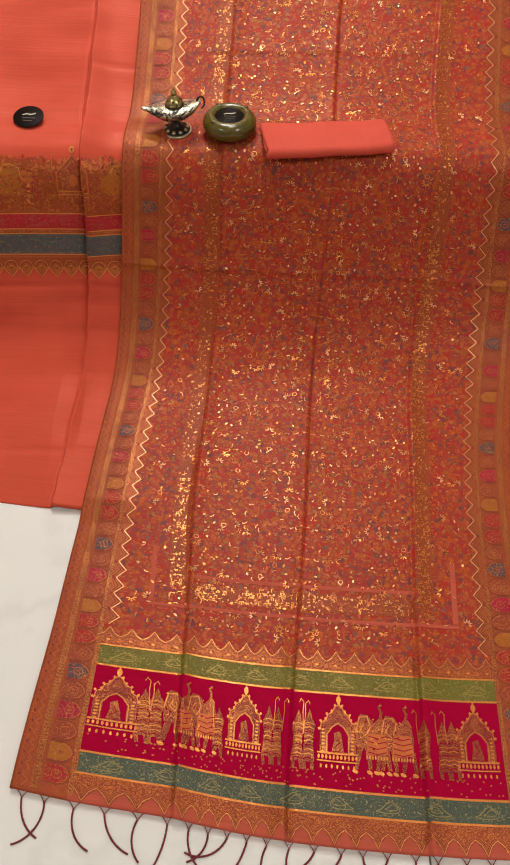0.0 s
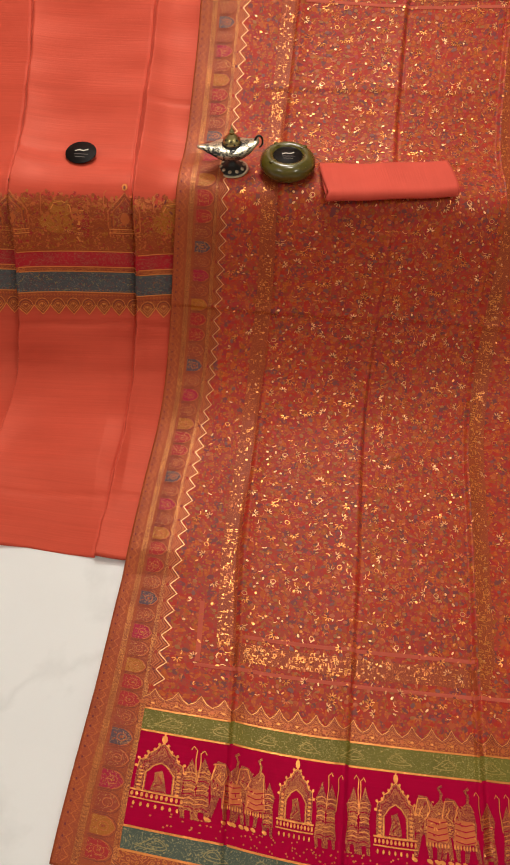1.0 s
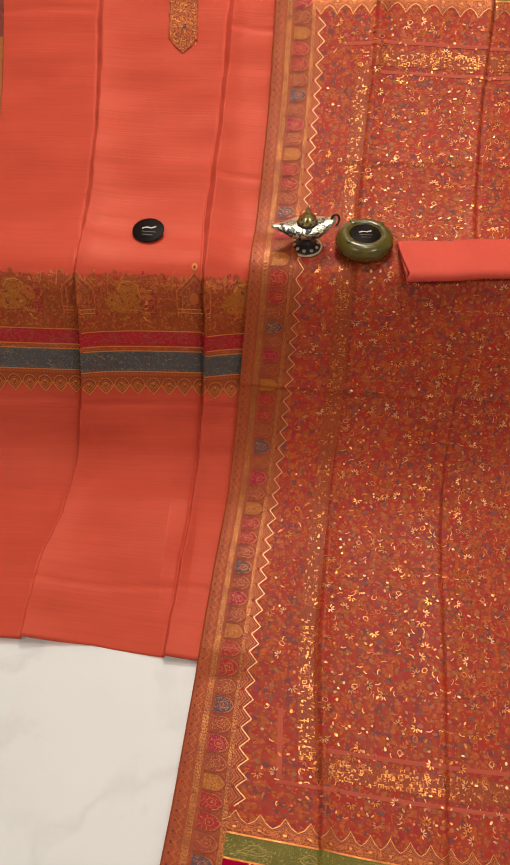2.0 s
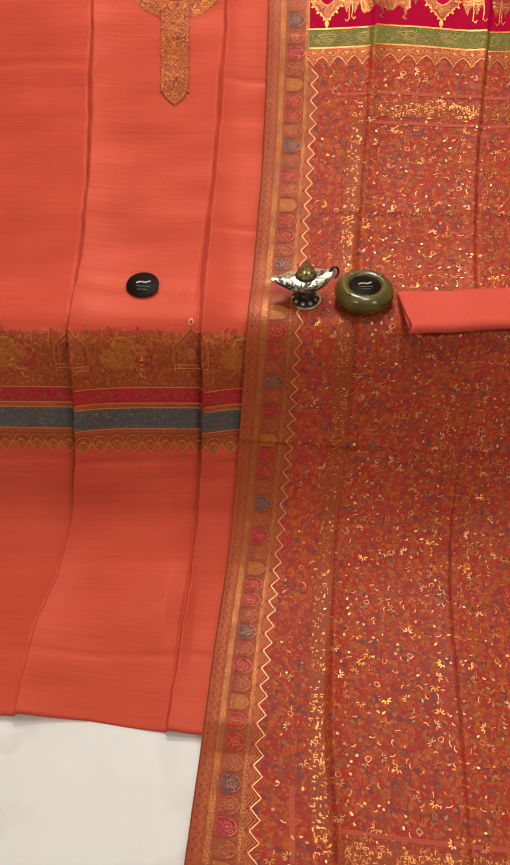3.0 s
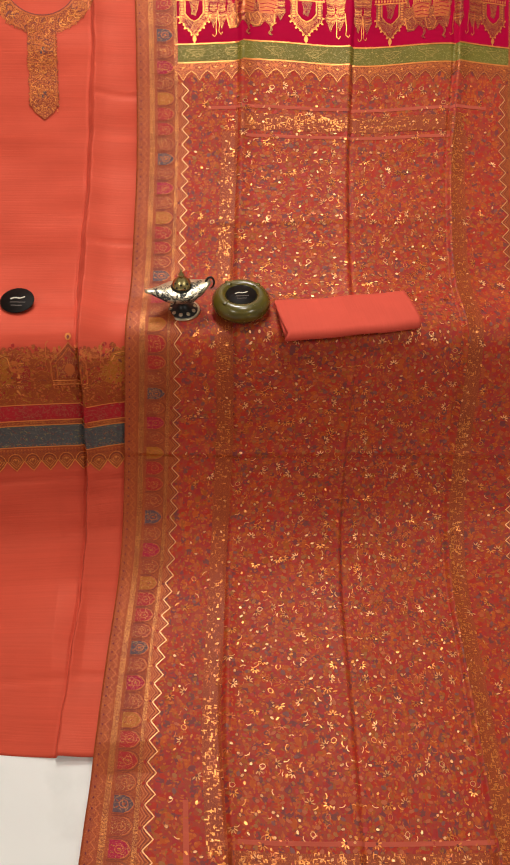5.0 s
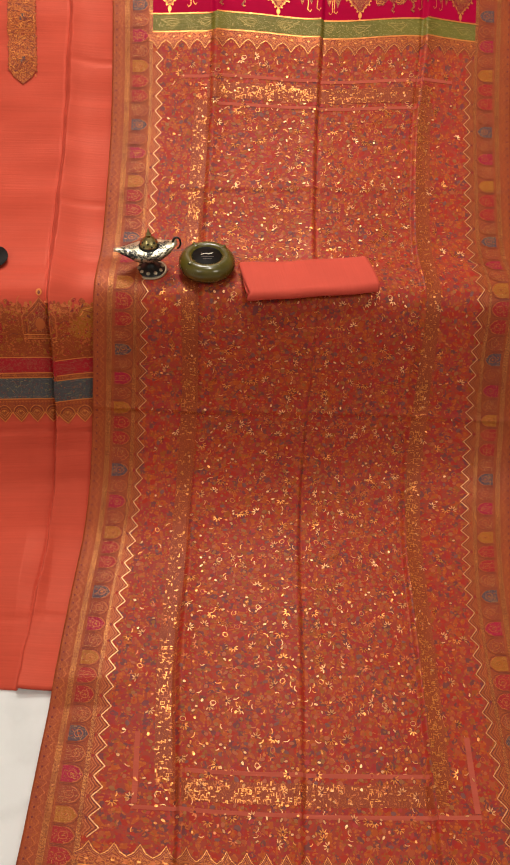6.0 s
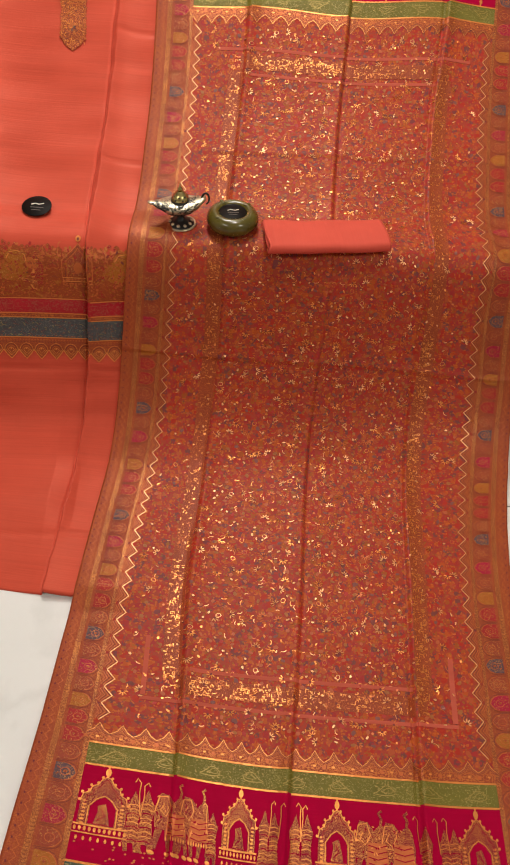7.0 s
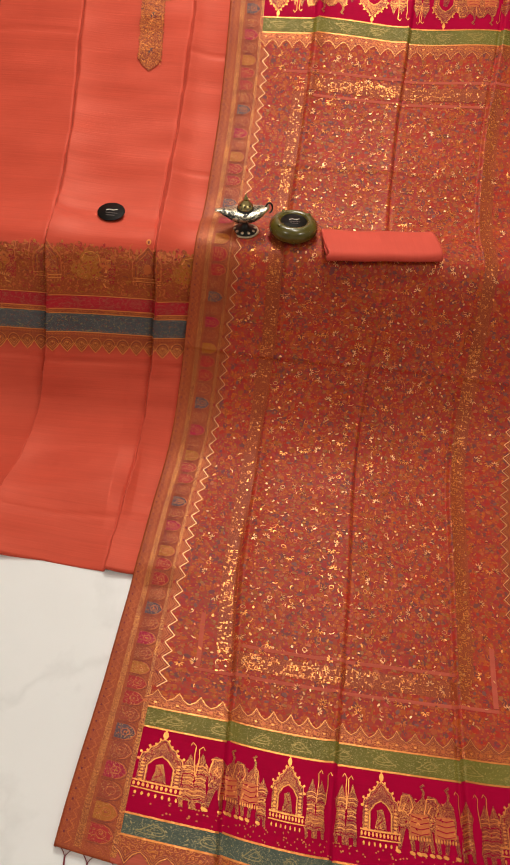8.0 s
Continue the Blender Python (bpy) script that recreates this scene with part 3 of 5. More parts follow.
def tunic():
    top = thing("tunic", "coral silk tunic with brocade bands and gold neck yoke", "tunic", (-0.46, 1.5, 0.43))
    keep = Matrix.Translation((0.46, -1.5, -0.43))

    def at(x, s, h=0.0):
        p = kur(x, s, h)
        return p - np.array([-0.46, 1.5, 0.43])

    def end_of(x):
        return 0.843 + 0.022 * np.clip((x + 0.55) / 0.2, 0, 1) + 0.004 * np.sin(11 * x)

    def lower(x, w, h=0.0):
        x, w = np.broadcast_arrays(np.asarray(x, float), np.asarray(w, float))
        s = w + (end_of(x) - 0.86) * np.clip((w - 0.5) / 0.36, 0, 1)
        return at(x, s, h)

    xs = span(K0, K1, 0.0025)
    bands = [("upper_panel", -0.93, 0.030, M_CORAL, ""), ("orange_band", 0.030, 0.128, M_KORANGE, "orange and gold brocade band"),
             ("crimson_band", 0.128, 0.163, M_REDBAND, "crimson brocade band"), ("narrow_band", 0.163, 0.174, M_RUST_DENSE, "narrow orange gold-edged band"),
             ("slate_band", 0.174, 0.220, M_BLUEBAND, "slate blue brocade band"), ("scallop_band", 0.220, 0.252, M_RUST, "rust band above a row of points")]
    for name, a, b, mat, label in bands:
        sheet(name, at, xs, span(a, b, 0.007), mat, top, label, "a")
    sheet("lower_panel", lower, xs, span(0.252, 0.86, 0.007), M_CORAL, top, "", "ad")

    # another cloth beneath shows as a narrow edge strip: dark brown above, ochre below
    for a, b, mat, label in ((-0.93, -0.542, M_DARKRED, "dark brown edge of the cloth beneath"), (-0.542, 0.0, M_OCHRE, "ochre edge of the cloth beneath")):
        sheet("under_cloth_edge", lambda x, s, h=0.0: at(x, s, h - 0.003), span(K0 - 0.011, K0 + 0.002, 0.003), span(a, b, 0.008), mat, top, label, "a")

    for s in (0.129, 0.163, 0.1735, 0.2205):
        w = Weave(at)
        w.strip(K0, K1, s - 0.0011, s + 0.0011, 0)
        w.make("gold_line", [M_GOLD], top, "thin gold thread line", True)

    # a run of gabled pavilions, rounded gold masses and plain posts rising from the orange band
    tones_ = [M_KORANGE, M_GOLD_DIM, M_TONES["orange"], M_TONES["red"], M_TONES["yellow"], M_GOLD, M_DARKRED]

    def on_band(x, s, h=0.0):
        return at(x, 0.033 + 0.80 * np.asarray(s, float), h)

    def gable(x):
        w = Weave(on_band)
        w.fan([(x - 0.036, 0.070), (x - 0.036, 0.012), (x - 0.028, -0.002), (x - 0.016, -0.013), (x - 0.006, -0.026), (x, -0.036), (x + 0.006, -0.026), (x + 0.016, -0.013), (x + 0.028, -0.002), (x + 0.036, 0.012), (x + 0.036, 0.070)], 0)
        w.fan([(x - 0.024, 0.052), (x - 0.024, 0.016), (x - 0.012, 0.0), (x, -0.014), (x + 0.012, 0.0), (x + 0.024, 0.016), (x + 0.024, 0.052)], 2, 0.0003)
        for off, sl, wd in ((0.0, 1, 0.0026), (0.007, 6, 0.0012), (0.011, 1, 0.0016)):
            w.stroke([(x - 0.036 + off, 0.056), (x - 0.036 + off, 0.012), (x - 0.028 + off * 0.9, -0.001 + off * 0.3), (x - 0.016 + off * 0.5, -0.012 + off * 0.6), (x, -0.033 + off), (x + 0.016 - off * 0.5, -0.012 + off * 0.6), (x + 0.028 - off * 0.9, -0.001 + off * 0.3), (x + 0.036 - off, 0.012), (x + 0.036 - off, 0.056)], wd, sl, 0.0006)
        w.poly(oval(x, -0.046, 0.0062, 0.0085, 10), 5, 0.0005)
        w.poly(oval(x, -0.045, 0.0026, 0.0044, 8), 6, 0.0009)
        w.poly(oval(x, 0.030, 0.010, 0.015, 12), 1, 0.0007)
        for v in (0.058, 0.068):
            w.strip(x - 0.036, x + 0.036, v - 0.0012, v + 0.0012, 5, 0.0006)
        for j in range(11):
            w.poly(oval(x - 0.034 + 0.0068 * j, 0.063, 0.0020, 0.0026, 6), 1, 0.0007)
            w.poly(oval(x - 0.034 + 0.0068 * j, 0.075, 0.0018, 0.0032, 6), 1, 0.0006)
        w.make("pavilion_motif", tones_, top, "rust and gold woven gabled figure")

    def gold_mass(x):
        w = Weave(on_band)
        w.poly(oval(x - 0.010, 0.044, 0.036, 0.026, 16, 0.2), 4, 0.0002)
        w.poly(oval(x, 0.008, 0.024, 0.020, 16, 0.3), 4, 0.0005)
        w.stroke([(x - 0.020, 0.010), (x - 0.012, -0.006), (x + 0.004, -0.010), (x + 0.020, 0.000), (x + 0.022, 0.016)], 0.0022, 5, 0.0011)
        w.stroke([(x - 0.014, -0.004), (x, 0.002), (x + 0.016, -0.006)], 0.0022, 2, 0.0012)
        w.poly(oval(x + 0.033, 0.024, 0.012, 0.020, 12, -0.3), 1, 0.0005)
        w.stroke([(x + 0.004, 0.062), (x + 0.020, 0.068), (x + 0.044, 0.074)], 0.0085, 5, 0.0005)
        for j in range(9):
            w.stroke([(x + 0.004 + 0.0046 * j, 0.060 + 0.0013 * j), (x + 0.006 + 0.0046 * j, 0.067 + 0.0013 * j)], 0.0012, 6, 0.0011)
        w.stroke([(x + 0.030, 0.080), (x + 0.036, 0.092), (x + 0.044, 0.094)], 0.0045, 5, 0.0005)
        for j in range(26):
            w.poly(oval(x + rng.uniform(-0.044, 0.05), rng.uniform(-0.014, 0.07), rng.uniform(0.002, 0.006), rng.uniform(0.001, 0.0028), 7, rng.uniform(0, 3)), rng.choice((1, 2, 4, 6, 5)), 0.0012)
        w.make("mound_motif", tones_, top, "gold and ochre rounded woven figure")

    def post(x, tall, sl):
        w = Weave(on_band)
        w.fan([(x - 0.010, 0.080), (x - 0.013, 0.035), (x - 0.008, 0.010), (x - 0.010, tall + 0.012), (x, tall), (x + 0.010, tall + 0.012), (x + 0.008, 0.010), (x + 0.013, 0.035), (x + 0.010, 0.080)], sl)
        for j in range(7):
            w.stroke([(x - 0.009, 0.072 - 0.012 * j), (x, 0.066 - 0.012 * j), (x + 0.009, 0.071 - 0.012 * j)], 0.0015, (1, 6, 4)[j % 3], 0.0006)
        w.stroke([(x + 0.010, 0.02), (x + 0.013, tall - 0.006), (x + 0.018, tall - 0.011)], 0.0018, 1, 0.0006)
        w.make("post_motif", tones_, top, "slim woven upright figure")

    for k in range(-3, 2):
        x = -0.386 + 0.240 * k
        for make_, args in ((gable, (x,)), (post, (x + 0.052, -0.020, 0)), (gold_mass, (x + 0.103,)), (post, (x + 0.150, -0.017, 3)), (post, (x + 0.184, -0.026, 0))):
            if K0 + 0.05 < args[0] < K1 - 0.045:
                make_(*args)
    w = Weave(at)
    for _ in range(900):
        cx = rng.uniform(K0, K1)
        w.poly(oval(cx, rng.gauss(0.026, 0.006), rng.uniform(0.002, 0.005), rng.uniform(0.002, 0.005), 7, rng.uniform(0, 3)), rng.choice((0, 0, 0, 0, 1, 2, 4)), 0.0002)
    for _ in range(1500):
        cx, cs = rng.uniform(K0, K1), rng.uniform(0.03, 0.124)
        if rng.random() < 0.35:
            q, t = rng.uniform(0.003, 0.008), rng.uniform(0, 6.28)
            w.stroke([(cx + q * math.cos(t + a), cs + q * math.sin(t + a)) for a in (0, 0.6, 1.2, 1.8)], 0.0013, rng.choice((1, 1, 2, 4)), 0.0006)
        else:
            w.poly(oval(cx, cs, rng.uniform(0.0015, 0.005), rng.uniform(0.001, 0.003), 6, rng.uniform(0, 3)), rng.choice((0, 1, 1, 2, 4, 4)), 0.0006)
    w.make("woven_scatter", [M_KORANGE, M_GOLD_DIM, M_TONES["red"], M_TONES["blue"], M_TONES["yellow"]], top, "small woven leaves and curls")

    w = Weave(at)
    for _ in range(900):
        cx, band = rng.uniform(K0, K1), rng.random()
        cs = rng.uniform(0.132, 0.160) if band < 0.45 else rng.uniform(0.178, 0.217)
        t, q = rng.uniform(0, 6.28), rng.uniform(0.002, 0.005)
        slot = (0 if rng.random() < 0.6 else 1) if band < 0.45 else (2 if rng.random() < 0.86 else 3)
        w.stroke([(cx + q * math.cos(t + a), cs + q * 0.7 * math.sin(t + a)) for a in (0, 0.7, 1.4, 2.1)], 0.0014, slot)
    for k in range(int((K1 - K0) / 0.0075)):
        w.poly(oval(K0 + 0.0075 * k, 0.2165, 0.0011, 0.0011, 6), 4)
    w.make("band_scatter", [M_REDGOLD, M_RED, M_TONES["blue"], M_TEALGOLD, M_GOLD_DIM], top, "fine woven curls on the bands")
    # row of points under the slate band
    w = Weave(at)
    x = K0
    while x < K1 - 0.03:
        w.poly([(x, 0.251), (x + 0.034, 0.251), (x + 0.017, 0.273)], 0)
        for off, wd in ((0.0, 0.0022), (0.007, 0.0012), (0.013, 0.0012)):
            w.stroke([(x + off * 0.6, 0.250), (x + 0.008 + off * 0.3, 0.262 - off * 0.7), (x + 0.017, 0.272 - off), (x + 0.026 - off * 0.3, 0.262 - off * 0.7), (x + 0.034 - off * 0.6, 0.250)], wd, 1, 0.0004)
        for rad, sl in ((0.0150, 1), (0.0122, 3), (0.0095, 2), (0.0058, 1)):
            w.stroke([(x + 0.017 + rad * math.cos(t_), 0.2515 - rad * 1.15 * math.sin(t_)) for t_ in (0.1, 0.6, 1.1, 1.57, 2.04, 2.54, 3.04)], 0.0013, sl, 0.0005)
        w.poly(oval(x + 0.017, 0.2475, 0.0022, 0.0026, 6), 1, 0.0006)
        for j in range(5):
            w.poly(oval(x + 0.0034 + 0.0068 * j, 0.2262, 0.0017, 0.0019, 6), 2, 0.0005)
            w.poly(oval(x + 0.0068 * j, 0.2315, 0.0012, 0.0015, 6), 3, 0.0005)
        x += 0.034
    w.make("point_edging", [M_RUST, M_GOLD, M_GOLD_DIM, M_DARKRED], top, "row of small gold points")

    # neck yoke with its hanging placket
    cx, cs, r0, r1 = -0.437, -0.811, 0.0793, 0.117
    w = Weave(at)
    for k in range(72):
        a, b = 2 * math.pi * k / 72, 2 * math.pi * (k + 1) / 72
        for j in range(4):
            q0, q1 = r0 + (r1 - r0) * j / 4, r0 + (r1 - r0) * (j + 1) / 4
            w.poly([(cx + q * math.cos(t), cs + q * math.sin(t)) for q, t in ((q0, a), (q1, a), (q1, b), (q0, b))], 0)
    for q, wd in ((r0 + 0.002, 0.003), (r1 - 0.003, 0.0022)):
        w.stroke([(cx + q * math.cos(2 * math.pi * k / 72), cs + q * math.sin(2 * math.pi * k / 72)) for k in range(72)], wd, 1, 0.0004, True)
    for k in range(26):
        t = 2 * math.pi * (k + 0.5) / 26
        for q in (0.091, 0.103, 0.112):
            w.poly(oval(cx + q * math.cos(t + q), cs + q * math.sin(t + q), 0.006, 0.0028, 7, t + 1.57 * (k % 2)), 1, 0.0004)
    for _ in range(420):
        t, q = rng.uniform(0, 6.28), r1 + rng.gauss(-0.002, 0.0022)
        w.poly(oval(cx + q * math.cos(t), cs + q * math.sin(t), rng.uniform(0.0015, 0.004), rng.uniform(0.001, 0.0024), 6, t), rng.choice((0, 0, 1)), 0.0003)
    for k in range(40):
        t = math.pi / 2 + rng.uniform(-0.95, 0.95)
        q = rng.uniform(r0 + 0.008, r1 - 0.008)
        w.stroke([(cx + q * math.cos(t) + 0.007 * math.cos(a_ + t), cs + q * math.sin(t) + 0.006 * math.sin(a_ + t)) for a_ in (0, 0.8, 1.6, 2.4, 3.2)], 0.0024, rng.choice((1, 2, 2, 3)), 0.0008)
    w.stroke([(cx + (r0 - 0.001) * math.cos(2 * math.pi * k / 72), cs + (r0 - 0.001) * math.sin(2 * math.pi * k / 72)) for k in range(72)], 0.002, 3, 0.0008, True)
    w.make("neck_yoke", [M_RUST_DENSE, M_GOLD_DIM, M_GOLD, M_DARKRED], top, "gold embroidered round neck yoke")
    w = Weave(at, 0.0024)
    w.strip(cx - 0.031, cx + 0.027, -0.715, -0.545, 0, 0, 0.006)
    w.fan([(cx - 0.031, -0.545), (cx - 0.022, -0.528), (cx - 0.002, -0.512), (cx + 0.018, -0.528), (cx + 0.027, -0.545)], 0)
    for s in (-0.640, -0.632, -0.624):
        w.strip(cx - 0.029, cx + 0.025, s - 0.0012, s + 0.0012, 1, 0.0004)
    for s0 in (-0.700, -0.690, -0.612, -0.602):
        w.stroke([(cx - 0.022, s0 + 0.012), (cx - 0.012, s0 + 0.006), (cx - 0.002, s0 - 0.006), (cx + 0.008, s0 + 0.006), (cx + 0.018, s0 + 0.012)], 0.0028, 1, 0.0004)
    for s0 in (-0.662, -0.570):
        w.stroke(oval(cx - 0.002, s0, 0.016, 0.018, 14), 0.002, 1, 0.0004, True)
        for j in range(9):
            w.poly(oval(cx - 0.002 + 0.009 * math.cos(2.4 * j) * (0.3 + j / 10), s0 + 0.010 * math.sin(2.4 * j) * (0.3 + j / 10), 0.0045, 0.0022, 7, 1.3 * j), 1 if j % 3 else 2, 0.0006)
    for j in range(24):
        for sx in (-0.029, 0.025):
            w.poly(oval(cx + sx, -0.712 + 0.0073 * j, 0.002, 0.003, 6), 1, 0.0004)
    for _ in range(170):
        sx = rng.uniform(-0.028, 0.024)
        w.stroke([(cx + sx + 0.005 * math.cos(a_), rng_s + 0.004 * math.sin(a_)) for rng_s in (rng.uniform(-0.71, -0.53),) for t_ in (rng.uniform(0, 6),) for a_ in (t_, t_ + 0.8, t_ + 1.6)], 0.0018, rng.choice((1, 3, 3, 4)), 0.0008)
    for _ in range(120):
        side_, q_ = rng.choice((-0.031, 0.027)), rng.uniform(-0.712, -0.54)
        w.poly(oval(cx + side_ + rng.gauss(0, 0.0010), q_, 0.0024, 0.0018, 6), 0, 0.0002)
    w.make("placket", [M_RUST_DENSE, M_GOLD_DIM, M_TONES["blue"], M_GOLD, M_DARKRED], top, "gold brocade placket with a pointed end")
    return top


tunic()


# ---- flower-printed dupatta with brocade borders ----
def dupatta():
    base = np.array([0.18, 1.35, 0.0])
    top = thing("dupatta", "rust red flower-printed silk dupatta with gold brocade borders and tassels", "dupatta", tuple(base))
    at = lambda u, v, h=0.0: dup(u, v, h) - base
    I0, I1 = 0.085, 0.805
    us_in, us_l, us_r = span(I0, I1, 0.0034), span(0, I0, 0.0045), span(I1, DW, 0.0045)
    mirror = lambda v: 2 * MIDDLE - v

    sheet("field", at, us_in, span(mirror(1.153), 1.153, 0.006), M_FIELD, top, "dense many-coloured flower print on rust red silk")
    sheet("side_border", at, us_l, span(mirror(1.418), 1.418, 0.006), M_RUST, top, "rust brocade side border", "acd")
    sheet("side_border", at, us_r, span(mirror(1.418), 1.418, 0.006), M_RUST, top, "rust brocade side border", "bcd")
    ends = [("green_band", 1.153, 1.192, M_GREEN, "olive green brocade band"), ("magenta_band", 1.192, 1.340, M_MAGENTA, "deep magenta silk band"),
            ("teal_band", 1.340, 1.373, M_TEAL, "grey teal brocade band"), ("point_band", 1.373, 1.392, M_RUST_DENSE, "rust and gold band above a row of points"),
            ("hem", 1.392, 1.418, M_CORAL_PLAIN, "plain dull coral hem")]
    for sign in (1, -1):
        for name, a, b, mat, label in ends:
            if sign < 0:
                a, b = mirror(b), mirror(a)
            trim = ("d" if sign > 0 else "c") if name == "hem" else ""
            sheet(name, at, us_in, span(a, b, 0.006), mat, top, label, trim)

    # gold lines between the bands, and the gold lines along the side borders
    for v in (1.153, 1.1925, 1.340, 1.3735):
        for q in (v, mirror(v)):
            w = Weave(at)
            w.strip(I0, I1, q - 0.0016, q + 0.0016)
            w.make("gold_line", [M_GOLD], top, "thin gold line between two bands", True)
    for flip in (False, True):
        g = (lambda u: DW - u) if flip else (lambda u: u)
        for u0, u1, mat in ((0.0285, 0.0395, M_STRIPE), (0.0838, 0.0915, M_STRIPE)):
            w = Weave(at)
            a, b = sorted((g(u0), g(u1)))
            w.strip(a, b, mirror(1.41), 1.41, 0, 0, 0.006)
            w.make("gold_stripe", [mat], top, "lengthwise woven gold stripe", True)
            cord = Weave(at)
            for k in range(int((1.41 - mirror(1.41)) / 0.0058)):
                v = mirror(1.41) + k * 0.0058
                cord.stroke([(a + 0.0008, v), ((a + b) / 2, v + 0.0026), (b - 0.0008, v)], 0.0007, 0, 0.0005)
            tagged(cord.make("stripe_stitching", [M_DARKRED], top, "fine dark stitches across the gold stripe"), kind="stuff")

        # small wave along the outer edge
        w = Weave(at)
        n = int(2 * (1.41 - MIDDLE) / 0.0085)
        line = [(g(0.019 + (0.0042 if k % 2 else -0.0042)), mirror(1.41) + k * 0.0085 * 2 * (1.41 - MIDDLE) / (n * 0.0085)) for k in range(n + 1)]
        w.stroke(line, 0.0018, 0)
        for k in range(0, n, 2):
            w.poly(oval(g(0.0095), line[k][1], 0.0018, 0.0022, 6), 1)
        w.make("wavy_edging", [M_GOLD_DIM, M_TASSEL], top, "small gold zigzag edging")

        # zigzag points towards the field
        w = Weave(at)
        pitch = 0.034
        k0, k1 = int((mirror(1.12) - MIDDLE) / pitch), int((1.12 - MIDDLE) / pitch)
        for k in range(k0, k1):
            v = MIDDLE + k * pitch
            w.poly([(g(0.089), v), (g(0.089), v + pitch), (g(0.112), v + pitch / 2)], 0)
            for off, wd, slot in ((0.0, 0.0021, 4), (0.0030, 0.0009, 3), (0.0062, 0.0012, 2), (0.0095, 0.0009, 3), (0.012, 0.0013, 2), (0.017, 0.0012, 2)):
                w.stroke([(g(0.0985 - off * 0.3), v + off * 0.3), (g(0.1035 - off * 0.8), v + 0.006), (g(0.1135 - off), v + pitch / 2), (g(0.1035 - off * 0.8), v + pitch - 0.006), (g(0.0985 - off * 0.3), v + pitch - off * 0.3)], wd, slot, 0.0004)
        w.make("zigzag_edging", [M_RUST, M_GOLD, M_GOLD_DIM, M_DARKRED, M_GLINT], top, "gold zigzag points along the border")

        # arched motifs in a repeating run of colours
        tones = ("yellow", "orange", "red", "red", "orange", "blue", "orange", "pink")
        order = (0, 3, 2, 4, 5, 4, 7, 1)
        for k in range(-34, 34):
            v = MIDDLE + k * pitch
            tone = tones[order[k % 8]]
            wm = Weave(at)
            hv = 0.0135
            shape = [(g(0.046), v - hv), (g(0.066), v - hv), (g(0.074), v - hv * 0.8), (g(0.079), v - hv * 0.4), (g(0.0825), v), (g(0.079), v + hv * 0.4), (g(0.074), v + hv * 0.8), (g(0.066), v + hv), (g(0.046), v + hv)]
            wm.poly(shape, 0)
            wm.stroke([shape[i] for i in range(1, 8)], 0.0014, 1, 0.0004)
            wm.stroke([(g(0.044), v - 0.0158), (g(0.066), v - 0.0158), (g(0.0765), v - 0.0128), (g(0.083), v - 0.006), (g(0.0842), v), (g(0.083), v + 0.006), (g(0.0765), v + 0.0128), (g(0.066), v + 0.0158), (g(0.044), v + 0.0158)], 0.0008, 3, 0.0001)
            wm.stroke(oval(g(0.064), v, 0.008, 0.0065, 9), 0.0011, 1, 0.0004, True)
            wm.poly(oval(g(0.064), v, 0.0035, 0.0024, 6), 2, 0.0004)
            wm.poly(oval(g(0.052), v - 0.005, 0.003, 0.0012, 6, 0.5), 2, 0.0004)
            wm.poly(oval(g(0.052), v + 0.005, 0.003, 0.0012, 6, -0.5), 2, 0.0004)
            wm.make("border_motif", [M_TONES[tone], M_GOLD_DIM, M_RUST_DENSE, M_DARKRED], top)

    # rows of points beside the green band and above the hem
    for sign in (1, -1):
        for v0, out, name in ((1.151, -1, "inner_point_edging"), (1.390, 1, "hem_point_edging")):
            w = Weave(at)
            n = 21
            pw = (I1 - I0) / n
            f = (lambda v: v) if sign > 0 else mirror
            for k in range(n):
                u = I0 + k * pw
                deep = 0.036 if out < 0 else 0.024
                rise = 0.016 if out < 0 else 0.003
                w.poly([(u, f(v0)), (u + pw, f(v0)), (u + pw, f(v0 + out * rise)), (u, f(v0 + out * rise))], 0)
                w.poly([(u, f(v0 + out * rise)), (u + pw, f(v0 + out * rise)), (u + pw / 2, f(v0 + out * deep))], 0)
                for off, wd, sl in ((-0.0022, 0.0010, 3), (0.0, 0.0019, 1), (0.003, 0.0012, 3), (0.006, 0.0011, 2), (0.0085, 0.0010, 3), (0.011, 0.0010, 2)):
                    w.stroke([(u + off * 0.2, f(v0 + out * (rise - off * 0.3))), (u + pw * 0.28, f(v0 + out * (rise + (deep - rise) * 0.35 - off * 0.7))), (u + pw / 2, f(v0 + out * (deep - off))),
                              (u + pw * 0.72, f(v0 + out * (rise + (deep - rise) * 0.35 - off * 0.7))), (u + pw - off * 0.2, f(v0 + out * (rise - off * 0.3)))], wd, sl, 0.0004)
                if out < 0:
                    w.stroke(oval(u + pw / 2, f(v0 - 0.009), 0.011, 0.006, 10), 0.0012, 2, 0.0004, True)
                    w.poly(oval(u, f(v0 - 0.008), 0.004, 0.004, 7), 2, 0.0004)
                    w.poly(oval(u + pw / 2, f(v0 - 0.009), 0.003, 0.002, 7), 1, 0.0004)
            w.make(name, [M_RUST_DENSE, M_GOLD, M_GOLD_DIM, M_DARKRED], top, "row of gold brocade points")

